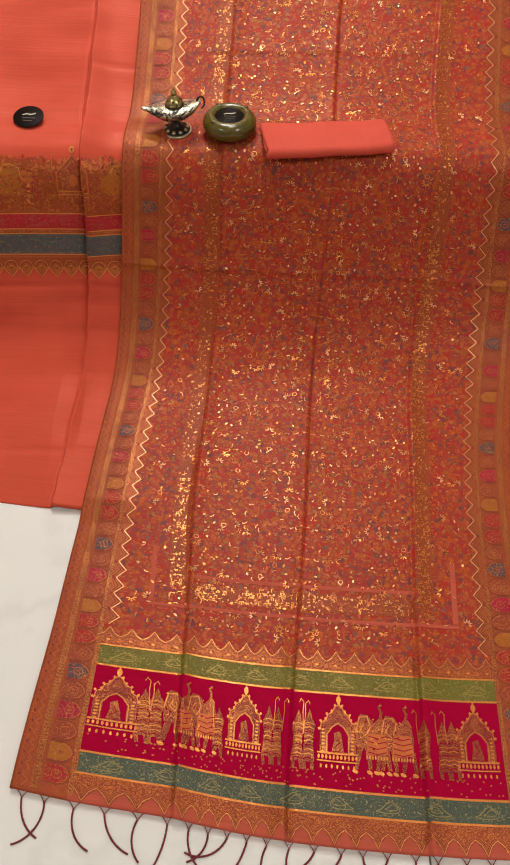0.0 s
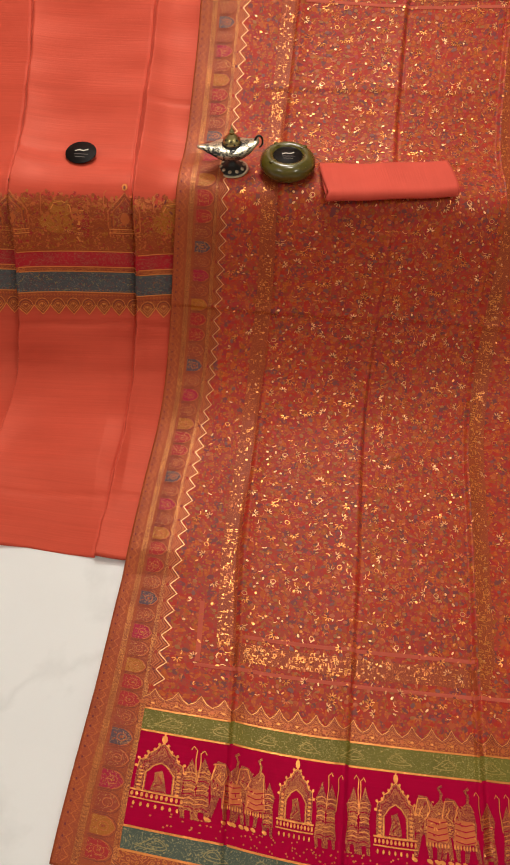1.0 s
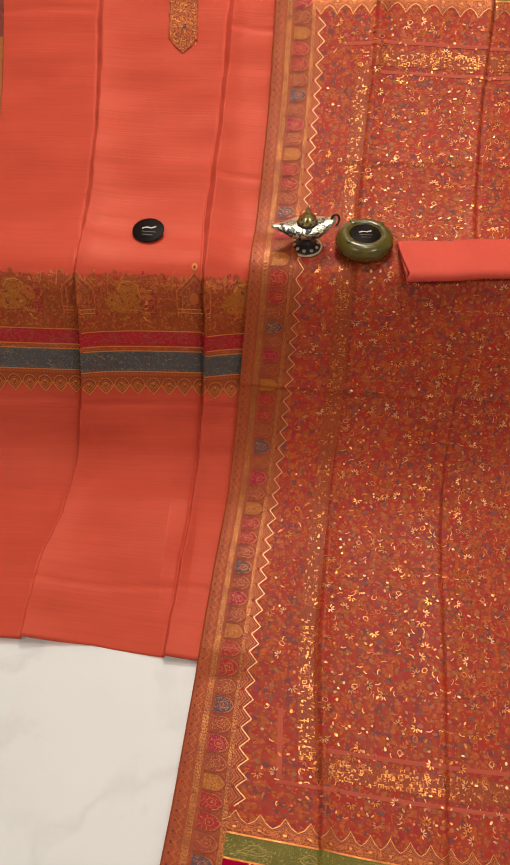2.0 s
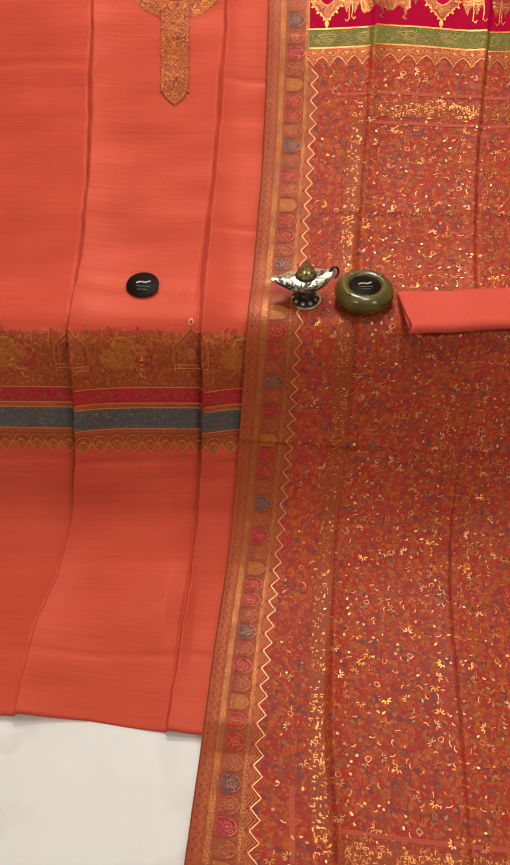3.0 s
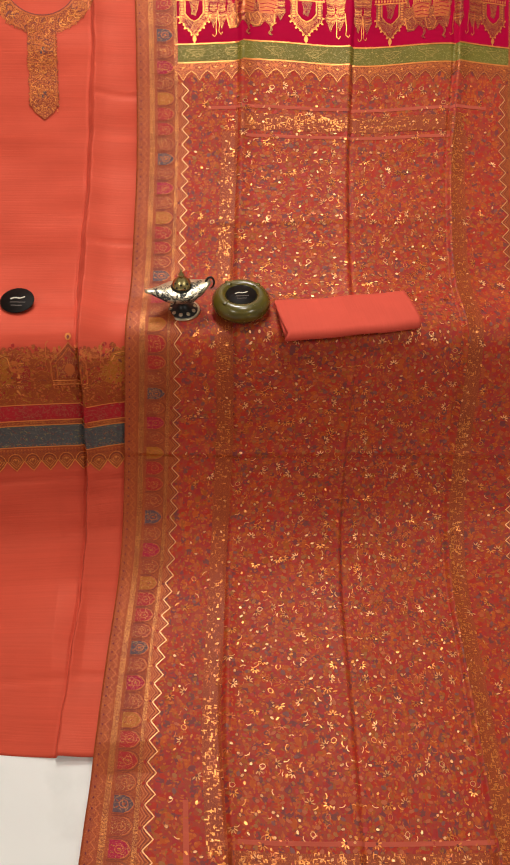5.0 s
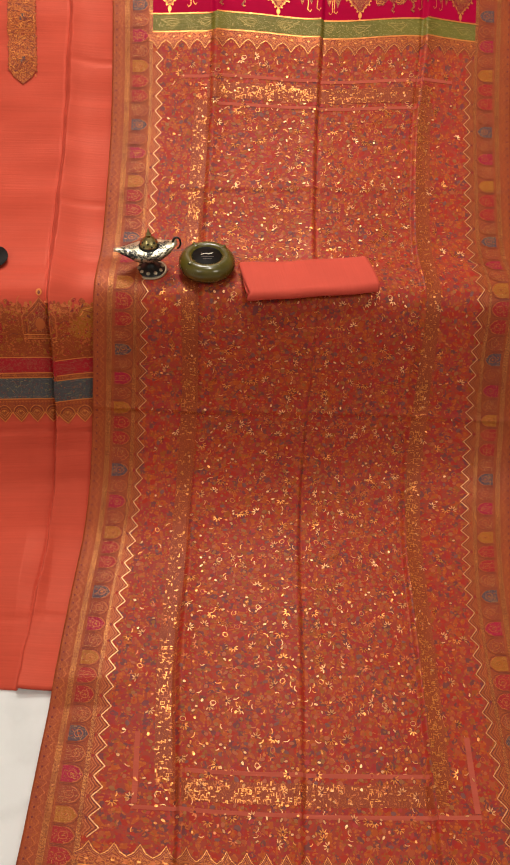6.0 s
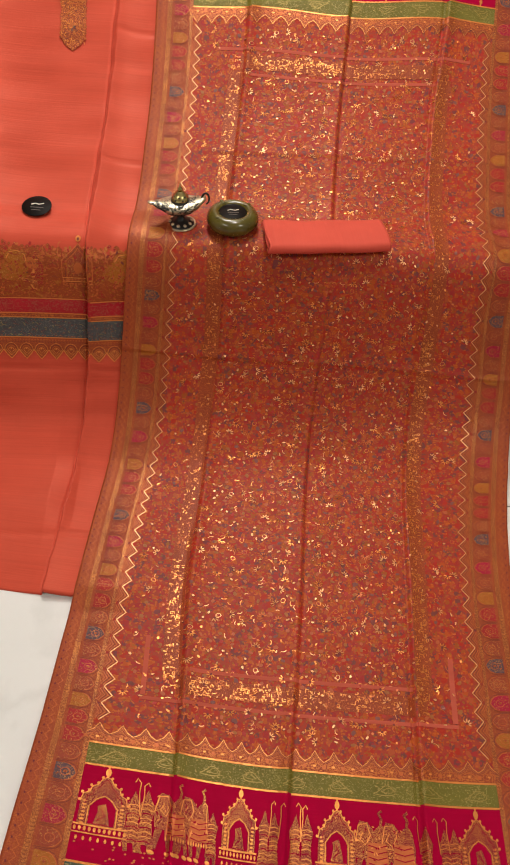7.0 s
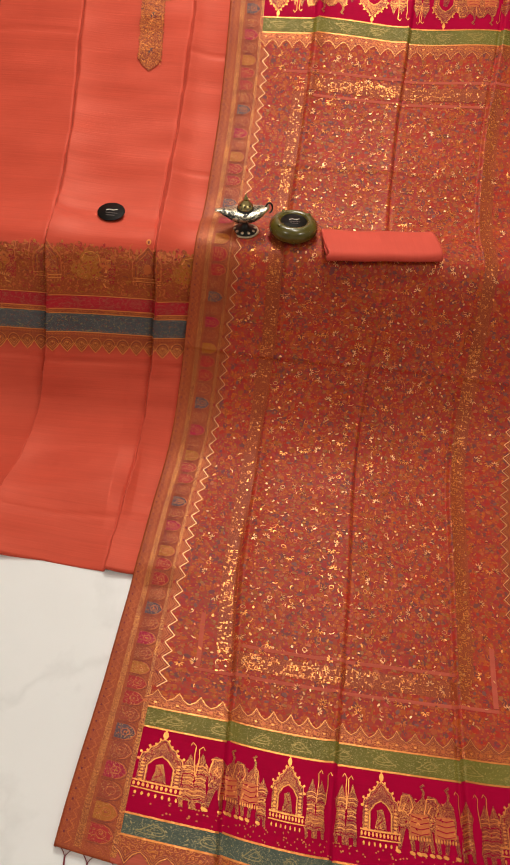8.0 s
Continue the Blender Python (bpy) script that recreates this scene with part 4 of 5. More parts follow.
    def shard(w, u, v, slot):
        """A few small bars of gold thread, like a scrap of key pattern."""
        kind = rng.random()
        q, r_ = rng.uniform(0.0016, 0.0034), rng.uniform(0.0007, 0.0012)
        if kind < 0.45:
            w.poly([(u - q, v - r_), (u + q, v - r_ * 0.8), (u + q * 0.9, v + r_), (u - q * 0.9, v + r_ * 0.8)], slot, 0.0005)
        elif kind < 0.7:
            w.poly([(u - r_, v - q), (u + r_, v - q), (u + r_ * 0.8, v + q), (u - r_, v + q * 0.9)], slot, 0.0005)
        elif kind < 0.88:
            w.stroke([(u - q, v + q), (u - q, v - q), (u + q, v - q), (u + q, v + q * 0.2)], 0.0012, slot, 0.0005)
        else:
            t = rng.uniform(0, 6.28)
            w.stroke([(u + q * math.cos(t + a_), v + q * math.sin(t + a_)) for a_ in (0, 0.7, 1.4, 2.1)], 0.0014, slot, 0.0005)

    # gold frame inside the field
    for sign in (1, -1):
        f = (lambda v: v) if sign > 0 else mirror
        w = Weave(at)
        a, b = sorted((f(1.004), f(1.038)))
        w.strip(0.212, 0.69, a, b, 0, 0, 0.006)
        for _ in range(470):
            u = 0.235 + 0.44 * rng.random()
            # gold thins to the right: the lamp's highlight is put into the density
            if rng.random() > (1.0 if u < 0.43 else 0.75 if u < 0.56 else 0.45) * (0.45 + 0.55 * abs(math.sin(u * 42))):
                continue
            shard(w, u, f(rng.uniform(1.004, 1.038)), 1 if rng.random() < 0.75 else 2)
        w.make("gold_strip", [M_COLUMN, M_GOLD, M_GOLD_DIM], top, "broad gold brocade strip across the field, denser at its painted highlight")
        for v0, v1, u0, u1 in ((1.050, 1.057, 0.155, 0.745), (0.987, 0.994, 0.235, 0.665), (0.93, 1.048, 0.155, 0.163), (0.93, 1.048, 0.735, 0.745)):
            if sign < 0 and u1 - u0 < 0.05:
                continue
            w = Weave(at)
            a, b = sorted((f(v0), f(v1)))
            w.strip(u0, u1, a, b, 0, 0, 0.006)
            w.make("plain_stripe", [M_CORAL_PLAIN], top, "plain coral stripe framing the field", True)
    for u0, u1 in ((0.186, 0.219), (0.670, 0.702)):
        w = Weave(at)
        w.strip(u0, u1, mirror(1.002), 1.002, 0, 0, 0.006)
        for _ in range(2300):
            v = rng.uniform(mirror(1.035), 1.035)
            # more gold scraps where the column glints; that sparkle is put into the density
            glint_spots = ((0.05, 0.04), (0.22, 0.09), (0.85, 0.06), (0.99, 0.04), (-0.24, 0.04)) if u0 < 0.4 else ((0.55, 0.20), (0.88, 0.16), (1.0, 0.05), (-0.42, 0.10), (0.22, 0.05), (-0.62, 0.03))
            if rng.random() > (0.14 if u0 < 0.4 else 0.22) + (0.36 if u0 < 0.4 else 0.40) * max(math.exp(-(((v - c) / wd) ** 2)) for c, wd in glint_spots):
                continue
            shard(w, rng.uniform(u0 + 0.002, u1 - 0.006), v, 1 if rng.random() < 0.7 else 2)
        w.make("gold_column", [M_COLUMN, M_GOLD, M_GOLD_DIM], top, "lengthwise broken gold brocade column, denser where glints are put in")

    # paisleys in the green and teal bands
    for sign in (1, -1):
        f = (lambda v: v) if sign > 0 else mirror
        for vc, name, mat in ((1.1725, "green_paisley", M_GREENGOLD), (1.3565, "teal_paisley", M_TEALGOLD)):
            for k in range(9):
                w = Weave(at)
                u = I0 + 0.045 + 0.079 * k
                way = 1 if k % 2 else -1
                drop = []
                for j in range(15):
                    t = 2 * math.pi * j / 14
                    q = 0.5 * (1 - math.cos(t))
                    drop.append((u + way * (0.020 - 0.036 * q + 0.004 * math.sin(2 * t)), f(vc + 0.0105 * math.sin(t) * math.sin(t / 2) + 0.006 * (1 - q) ** 2)))
                w.stroke(drop, 0.0013, 0)
                w.stroke([(u + (a_ - u) * 0.55 - way * 0.004, f(vc) + (b_ - f(vc)) * 0.5) for a_, b_ in drop], 0.0010, 0, 0.0003)
                for a_, b_ in drop[2:13]:
                    w.poly(oval(a_ + (a_ - u) * 0.16, b_ + (b_ - f(vc)) * 0.30, 0.0014, 0.0009, 5), 0, 0.0003)
                for j in range(9):
                    w.poly(oval(u + rng.uniform(-0.039, 0.039), f(vc + rng.uniform(-0.014, 0.014)), rng.uniform(0.0012, 0.003), 0.0010, 6, rng.uniform(0, 3)), 0, 0.0003)
                w.make("paisley", [mat], top, "curling gold paisley outline")

    # gold procession on the magenta bands, as plain pavilions and pillars
    def pavilion(w, f, u, foot):
        dome = [(-0.031, 0.050), (-0.029, 0.062), (-0.021, 0.066), (-0.019, 0.074), (-0.011, 0.079), (-0.006, 0.088), (0, 0.092), (0.006, 0.088), (0.011, 0.079), (0.019, 0.074), (0.021, 0.066), (0.029, 0.062), (0.031, 0.050)]
        w.fan([(u - 0.031, f(foot - 0.014))] + [(u + a, f(foot - b)) for a, b in dome] + [(u + 0.031, f(foot - 0.014))], 0)
        w.fan([(u - 0.017, f(foot - 0.018)), (u - 0.017, f(foot - 0.044)), (u - 0.009, f(foot - 0.055)), (u, f(foot - 0.060)), (u + 0.009, f(foot - 0.055)), (u + 0.017, f(foot - 0.044)), (u + 0.017, f(foot - 0.018))], 2, 0.0003)
        w.stroke([(u + a, f(foot - b)) for a, b in dome], 0.0014, 1, 0.0005)
        w.stroke([(u + a * 0.78, f(foot - 0.002 - b * 0.92)) for a, b in dome], 0.0010, 2, 0.0005)
        for k, (a, b) in enumerate(dome):
            w.poly(oval(u + a * 1.06, f(foot - b - 0.002), 0.0022, 0.0024, 6), 1, 0.0006)
        w.poly(oval(u, f(foot - 0.099), 0.0042, 0.0068, 8), 1, 0.0005)
        w.poly(oval(u, f(foot - 0.108), 0.0016, 0.0040, 6), 1, 0.0005)
        for sx in (-1, 1):
            for j in range(7):
                w.poly(oval(u + sx * 0.025, f(foot - 0.018 - 0.0055 * j), 0.0032, 0.0017, 6), 1, 0.0005)
            w.stroke([(u + sx * 0.019, f(foot - 0.016)), (u + sx * 0.019, f(foot - 0.044)), (u + sx * 0.010, f(foot - 0.056)), (u, f(foot - 0.062))], 0.0015, 1, 0.0006)
        w.fan([(u - 0.010, f(foot - 0.019)), (u - 0.006, f(foot - 0.036)), (u - 0.007, f(foot - 0.046)), (u + 0.003, f(foot - 0.050)), (u + 0.007, f(foot - 0.038)), (u + 0.011, f(foot - 0.019))], 0, 0.0006)
        w.stroke([(u - 0.006, f(foot - 0.024)), (u + 0.004, f(foot - 0.032)), (u - 0.002, f(foot - 0.042))], 0.0014, 2, 0.001)
        for v, wd in ((0.016, 0.0024), (0.004, 0.002)):
            w.stroke([(u - 0.035, f(foot - v)), (u, f(foot - v + 0.0006)), (u + 0.035, f(foot - v))], wd, 1, 0.0006)
        for j in range(11):
            w.poly(oval(u - 0.032 + j * 0.0064, f(foot - 0.010), 0.0021, 0.0036, 6), 1, 0.0005)
        for j in range(7):
            w.poly(oval(u - 0.028 + j * 0.0093, f(foot + 0.004), 0.0018, 0.0034, 6), 1, 0.0004)

    def pillar(w, f, u, foot, tall):
        """A slim upright with hatched drapes, a splayed base and a hooked staff beside it."""
        side = 1 if (round(u * 1000) % 2) else -1
        w.fan([(u - 0.011, f(foot)), (u - 0.007, f(foot - tall * 0.42)), (u - 0.011, f(foot - tall * 0.66)), (u - 0.005, f(foot - tall * 0.80)), (u, f(foot - tall * 0.97)), (u + 0.005, f(foot - tall * 0.80)), (u + 0.011, f(foot - tall * 0.66)), (u + 0.007, f(foot - tall * 0.42)), (u + 0.011, f(foot))], 0)
        for j in range(9):
            w.stroke([(u - 0.008, f(foot - tall * (0.04 + 0.08 * j))), (u + 0.001, f(foot - tall * (0.07 + 0.08 * j))), (u + 0.008, f(foot - tall * (0.035 + 0.08 * j)))], 0.0013, 1 if j % 3 else 2, 0.0005)
        w.stroke([(u + side * 0.009, f(foot - tall * 0.5)), (u + side * 0.012, f(foot - tall * 0.9)), (u + side * 0.011, f(foot - tall * 1.08)), (u + side * 0.016, f(foot - tall * 1.15)), (u + side * 0.019, f(foot - tall * 1.08))], 0.0014, 1, 0.0005)
        for dx in (-0.007, 0.006):
            w.poly([(u + dx - 0.003, f(foot - 0.002)), (u + dx + 0.003, f(foot - 0.002)), (u + dx + 0.0045, f(foot + 0.012)), (u + dx - 0.001, f(foot + 0.012))], 0, 0.0002)

    def mound(w, f, u, foot):
        """A heavy rounded mass under a tasselled cloth on four stout props."""
        w.fan([(u - 0.030, f(foot - 0.028)), (u - 0.032, f(foot - 0.055)), (u - 0.024, f(foot - 0.080)), (u - 0.010, f(foot - 0.078)), (u, f(foot - 0.066)), (u + 0.012, f(foot - 0.078)), (u + 0.020, f(foot - 0.068)), (u + 0.025, f(foot - 0.044)), (u + 0.023, f(foot - 0.020))], 0)
        w.stroke([(u - 0.031, f(foot - 0.050)), (u - 0.026, f(foot - 0.074)), (u - 0.012, f(foot - 0.076)), (u - 0.006, f(foot - 0.060)), (u - 0.014, f(foot - 0.046)), (u - 0.024, f(foot - 0.054)), (u - 0.018, f(foot - 0.064))], 0.0018, 1, 0.0006)
        w.fan([(u - 0.010, f(foot - 0.050)), (u + 0.020, f(foot - 0.050)), (u + 0.024, f(foot - 0.020)), (u - 0.014, f(foot - 0.016))], 3, 0.0004)
        for j in range(4):
            w.stroke([(u - 0.010, f(foot - 0.046 + 0.008 * j)), (u + 0.006, f(foot - 0.043 + 0.008 * j)), (u + 0.021, f(foot - 0.047 + 0.008 * j))], 0.0013, 2, 0.0009)
        for j in range(8):
            w.poly(oval(u - 0.012 + 0.0048 * j, f(foot - 0.014), 0.0016, 0.0034, 6), 1, 0.0006)
        w.stroke([(u + 0.010, f(foot - 0.068)), (u + 0.013, f(foot - 0.084)), (u + 0.008, f(foot - 0.092)), (u + 0.014, f(foot - 0.096))], 0.0045, 0, 0.0005)
        for j in range(22):
            w.poly(oval(u + rng.uniform(-0.028, 0.022), f(foot - rng.uniform(0.024, 0.074)), rng.uniform(0.001, 0.0032), 0.0010, 6, rng.uniform(0, 3)), rng.choice((1, 1, 2)), 0.0010)
        for dx, lean in ((-0.024, -0.006), (-0.010, 0.004), (0.010, -0.004), (0.021, 0.006)):
            w.poly([(u + dx - 0.005, f(foot - 0.026)), (u + dx + 0.005, f(foot - 0.026)), (u + dx + lean + 0.003, f(foot + 0.004)), (u + dx + lean - 0.003, f(foot + 0.004))], 0, 0.0002)
            w.poly(oval(u + dx + lean - 0.002, f(foot + 0.008), 0.0052, 0.0030, 7, 0.3), 1, 0.0003)

    for sign in (1, -1):
        f = (lambda v: v) if sign > 0 else mirror
        foot = 1.302
        for u in (0.127, 0.348, 0.520, 0.756):
            w = Weave(at)
            pavilion(w, f, u, foot)
            w.make("pavilion_motif", [M_FIGURE, M_GOLD, M_MAGENTA], top, "gold woven arched pavilion")
        for u, tall in ((0.167, 0.080), (0.184, 0.084), (0.298, 0.066), (0.395, 0.082), (0.413, 0.080), (0.451, 0.082), (0.470, 0.084), (0.668, 0.080), (0.700, 0.078), (0.716, 0.080)):
            w = Weave(at)
            pillar(w, f, u, foot, tall)
            w.make("pillar_motif", [M_FIGURE, M_GOLD, M_MAGENTA], top, "gold woven pillar figure")
        for u in (0.225, 0.268, 0.582, 0.626):
            w = Weave(at)
            mound(w, f, u, foot)
            w.make("mound_motif", [M_FIGURE, M_GOLD, M_MAGENTA, M_GOLD_DIM], top, "gold woven rounded figure")
        w = Weave(at)
        for k in range(150):
            w.poly(oval(I0 + rng.uniform(0.004, 0.714), f(rng.uniform(1.312, 1.336)), 0.0016, 0.0014, 6), 0)
        tagged(w.make("dot_scatter", [M_GOLD_DIM], top, "scattered gold dots"), kind="stuff")

    # fine gold and coloured flecks, one woven repeat mirrored about the middle fold and run along the cloth
    w = Weave(at, 0.0006)
    r = random.Random(11)
    AXIS, RUN = 0.4385, 0.29
    repeat = []
    for j in range(24):
        for i in range(22):
            d, v = (i + r.uniform(0.05, 0.95)) * 0.01604, (j + r.uniform(0.05, 0.95)) * 0.01208
            # slot 6 is the pale thread whose colour stands for sparkle
            repeat.append((d, v, r.uniform(0, 6.28), r.random(), r.choice((0, 0, 1, 1, 6, 6, 6)), r.random(), r.random(), r.choice((2, 3, 4, 5, 5))))
    for lap in range(-4, 5):
        for d, dv, t0, pick, slot, q1, q2, tone in repeat:
            for side in (-1, 1):
                u, v = AXIS + side * d, MIDDLE + lap * RUN + dv
                if not (0.095 < u < 0.79) or not (mirror(1.10) < v < 1.10) or r.random() < 0.08:
                    continue
                edge = u < 0.185 or u > 0.705
                if edge and (u < 0.125 or u > 0.765 or r.random() < 0.55):
                    continue
                t = t0 if side > 0 else math.pi - t0
                tip = (r.uniform(-0.3, 0.3), r.uniform(-0.3, 0.3))
                if pick < 0.38:
                    a, b = 0.0022 + 0.0020 * q1, 0.0015 + 0.0011 * q2
                    if slot == 6:
                        w.poly(oval(u, v, a + 0.0009, b + 0.0009, 6, t), 7)
                    w.poly(oval(u, v, a, b, 6, t), slot, 0.0004, tip)
                elif pick < 0.56:
                    q = 0.0050 + 0.0035 * q1
                    w.stroke([(u + q * math.cos(t + side * a), v + q * math.sin(t + side * a)) for a in (0, 0.5, 1.0, 1.5)], 0.0014, slot)
                elif pick < 0.63:
                    for a in range(-2, 3):
                        w.poly(oval(u + 0.0056 * math.cos(t + a * 0.75), v + 0.0056 * math.sin(t + a * 0.75), 0.0038, 0.0013, 5, t + a * 0.75), slot, 0.0003, tip)
                    w.poly(oval(u, v, 0.0026, 0.0022, 6, t), 7, 0.0003)
                elif pick < 0.67:
                    w.stroke(oval(u, v, 0.0050, 0.0040, 8, t), 0.0011, slot, 0, True)
                    w.poly(oval(u, v, 0.0024, 0.0018, 6, t), 4, 0.0002)
                else:
                    w.poly(oval(u, v, 0.0028 + 0.0030 * q1, 0.0024 + 0.0018 * q2, 7, t), tone)
    tagged(w.make("fleck_print", [M_GOLD, M_GOLD_DIM, M_OCHRE, M_SLATE, M_RED, M_ORANGE, M_GLINT, M_DARKRED], top, "small gold flecks and flowers"), kind="stuff")

    # knotted tassels along both ends
    for sign, count in ((1, 23), (-1, 23)):
        for k in range(count):
            u = 0.016 + (DW - 0.032) * k / (count - 1) + r.uniform(-0.004, 0.004)
            v = 1.417 if sign > 0 else mirror(1.417)
            length, bend, lean = r.uniform(0.055, 0.090), r.choice((-1, 1, 1)) * r.uniform(0.2, 1.7), r.uniform(-0.6, 0.2)
            cu = bpy.data.curves.new("tassel", "CURVE")
            cu.dimensions, cu.bevel_depth, cu.bevel_resolution, cu.resolution_u = "3D", 0.0015, 2, 4
            ways = (np.array([0, -1.0, 0]), 0.0) if sign > 0 else (np.array([0, 0.72, 0.69]), 1.0)
            step_u = (DW - 0.032) / (count - 1) / 2
            mid = at(np.array(u), np.array(v), -0.003)
            knot = mid + ways[0] * 0.010
            if sign > 0:
                knot[2] = 0.0030
            for side in (-1, 1):
                root = at(np.array(min(max(u + side * step_u * 0.85, 0.002), DW - 0.002)), np.array(v), -0.003)
                sp = cu.splines.new("POLY")
                sp.points.add(5)
                for q in range(6):
                    w_ = q / 5
                    p = root * (1 - w_) + knot * w_ + np.array([0, 0, 0.0]) + ways[0] * 0.006 * math.sin(math.pi * w_) * -1
                    sp.points[q].co = (p[0], p[1], max(p[2], 0.0018), 1)
                    sp.points[q].radius = 0.5
            sp = cu.splines.new("POLY")
            sp.points.add(15)
            p, ang = knot.copy(), lean
            for q in range(16):
                z = max(0.0020, knot[2] * (1 - q / 4)) if sign > 0 else p[2]
                sp.points[q].co = (p[0], p[1], z, 1)
                sp.points[q].radius = 1.05
                if sign > 0:
                    p = p + length / 15 * np.array([math.sin(ang), -math.cos(ang), 0])
                else:
                    p = p + length / 15 * np.array([0.25 * math.sin(ang), 0.70, 0.66])
                ang += bend / 15
            ob = new("tassel", cu)
            dg = bpy.context.evaluated_depsgraph_get()
            me = bpy.data.meshes.new_from_object(ob.evaluated_get(dg))
            bpy.data.objects.remove(ob)
            me.materials.clear()
            me.materials.append(M_TASSEL)
            tob = new("tassel", me)
            tob.parent = top
    return top


dupatta()


# ---- things on the seat ----
def seat_z(y):
    """Height of the laid cloth at y on the seat."""
    return float(np.interp(y, LIE[:, 0], LIE[:, 1])) + 0.010


def folded_trouser_cloth():
    """A length of silk folded over itself into a flat roll, open at one end."""
    top = thing("folded_cloth", "coral silk cloth folded into a flat roll on the dupatta", "folded cloth", (0.168, 1.452, 0.427))
    bm = bmesh.new()
    length, nx = 0.274, 40
    section = [(0.050, 0.001), (-0.045, 0.001)]
    for k in range(1, 9):
        a = -math.pi / 2 - math.pi * k / 9
        section.append((-0.045 + 0.015 * math.cos(a), 0.016 + 0.015 * math.sin(a)))
    section += [(-0.045, 0.031), (-0.02, 0.033), (0.01, 0.032), (0.040, 0.028)]
    for k in range(1, 8):
        a = math.pi / 2 - math.pi * k / 8
        section.append((0.045 + 0.011 * math.cos(a), 0.016 + 0.011 * math.sin(a)))
    section += [(0.045, 0.0055), (0.0, 0.0055), (-0.040, 0.006), (-0.049, 0.012), (-0.048, 0.021), (-0.038, 0.025), (0.0, 0.0255), (0.036, 0.022)]
    rows_ = []
    for i in range(nx + 1):
        q = i / nx
        x = -length / 2 + length * q
        row = []
        for j, (y, z) in enumerate(section):
            sag = 1.0 - 0.12 * math.sin(math.pi * q) + 0.03 * math.sin(9 * q + y * 40)
            row.append(bm.verts.new((x - y * 0.02 + 0.0035 * math.sin(j * 0.9) * (1 - q) ** 4, y * (1.0 - 0.05 * q) + 0.0012 * math.sin(14 * q), z * sag * 0.84)))
        rows_.append(row)
    for a, b in zip(rows_, rows_[1:]):
        for j in range(len(section) - 1):
            bm.faces.new((a[j], b[j], b[j + 1], a[j + 1]))
    bmesh.ops.recalc_face_normals(bm, faces=bm.faces[:])
    uvl = bm.loops.layers.uv.new("UVMap")
    for f in bm.faces:
        for lp in f.loops:
            lp[uvl].uv = (lp.vert.co.y * 1.0, lp.vert.co.x * 1.0)
    ob = part("wrap", bm, M_ROLL, top)
    m = ob.modifiers.new("thick", "SOLIDIFY")
    m.thickness, m.offset = 0.0022, 0
    top.rotation_euler = (0, 0, radians(5.5))
    return top


folded_trouser_cloth()


def stone_dish():
    top = thing("stone_dish", "squat glossy olive green stone dish holding a dark label", "stone dish", (-0.043, 1.482, 0.4305))
    outer = [(0.030, 0.0), (0.046, 0.003), (0.057, 0.012), (0.062, 0.023), (0.0605, 0.034), (0.055, 0.042), (0.048, 0.0465), (0.042, 0.0475), (0.036, 0.046), (0.0325, 0.0425), (0.031, 0.039)]
    bm = lathe(outer, 48)
    part("body", bm, M_ONYX, top)
    for ang in (0.6, 2.3, 5.4):
        bm = box(-0.004, 0.004, 0.036, 0.052, 0.0412, 0.0482, 0.0015, 2)
        bm.transform(Matrix.Rotation(ang, 4, "Z"))
        part("notch", bm, M_ONYX, top, "small worn notch in the rim")
    card = lathe([(0.0305, 0.0415), (0.0325, 0.0422), (0.0325, 0.0432), (0.032, 0.0436)], 40)
    card_ob = part("label_card", card, M_STICKER, top, "round black card with a pale monogram-like mark")
    monogram(card_ob, 0.0435, 0.031)
    top.scale = (0.95, 0.95, 0.95)
    return top


def monogram(parent, z, r):
    """Pale curved strokes and thin bars in place of the printed mark."""
    def bars(name, lines, width, mat):
        bm = bmesh.new()
        for line in lines:
            p = np.array(line)
            d = np.gradient(p, axis=0)
            d /= np.linalg.norm(d, axis=1, keepdims=True)
            o = np.stack([-d[:, 1], d[:, 0]], -1) * width / 2
            lo = [[bm.verts.new((*(p[k] + sg * o[k]), z + up)) for k in range(len(p))] for sg in (1, -1) for up in (0.0004,)]
            for k in range(len(p) - 1):
                bm.faces.new((lo[0][k], lo[1][k], lo[1][k + 1], lo[0][k + 1]))
        part(name, bm, mat, parent)

    bars("pale_mark", [[(-0.42 * r, 0.10 * r), (-0.16 * r, 0.22 * r), (0.14 * r, 0.16 * r), (0.44 * r, 0.30 * r)]], 0.10 * r, M_PRINT)
    bars("dim_bar", [[(-0.4 * r, -0.16 * r), (0.5 * r, -0.16 * r)], [(-0.3 * r, -0.42 * r), (0.35 * r, -0.42 * r)]], 0.06 * r, M_PRINT_DIM)


def sticker():
    top = thing("round_tag", "round glossy black tag with a pale mark, lying on the tunic", "tag", (-0.490, 1.519, 0.4400))
    top.rotation_euler = (radians(9), 0, radians(-4))
    ob = part("disc", lathe([(0.0328, 0.0), (0.0335, 0.0004), (0.0335, 0.0011), (0.0330, 0.0014)], 48), M_STICKER, top)
    monogram(ob, 0.0013, 0.033)
    return top


stone_dish()
sticker()


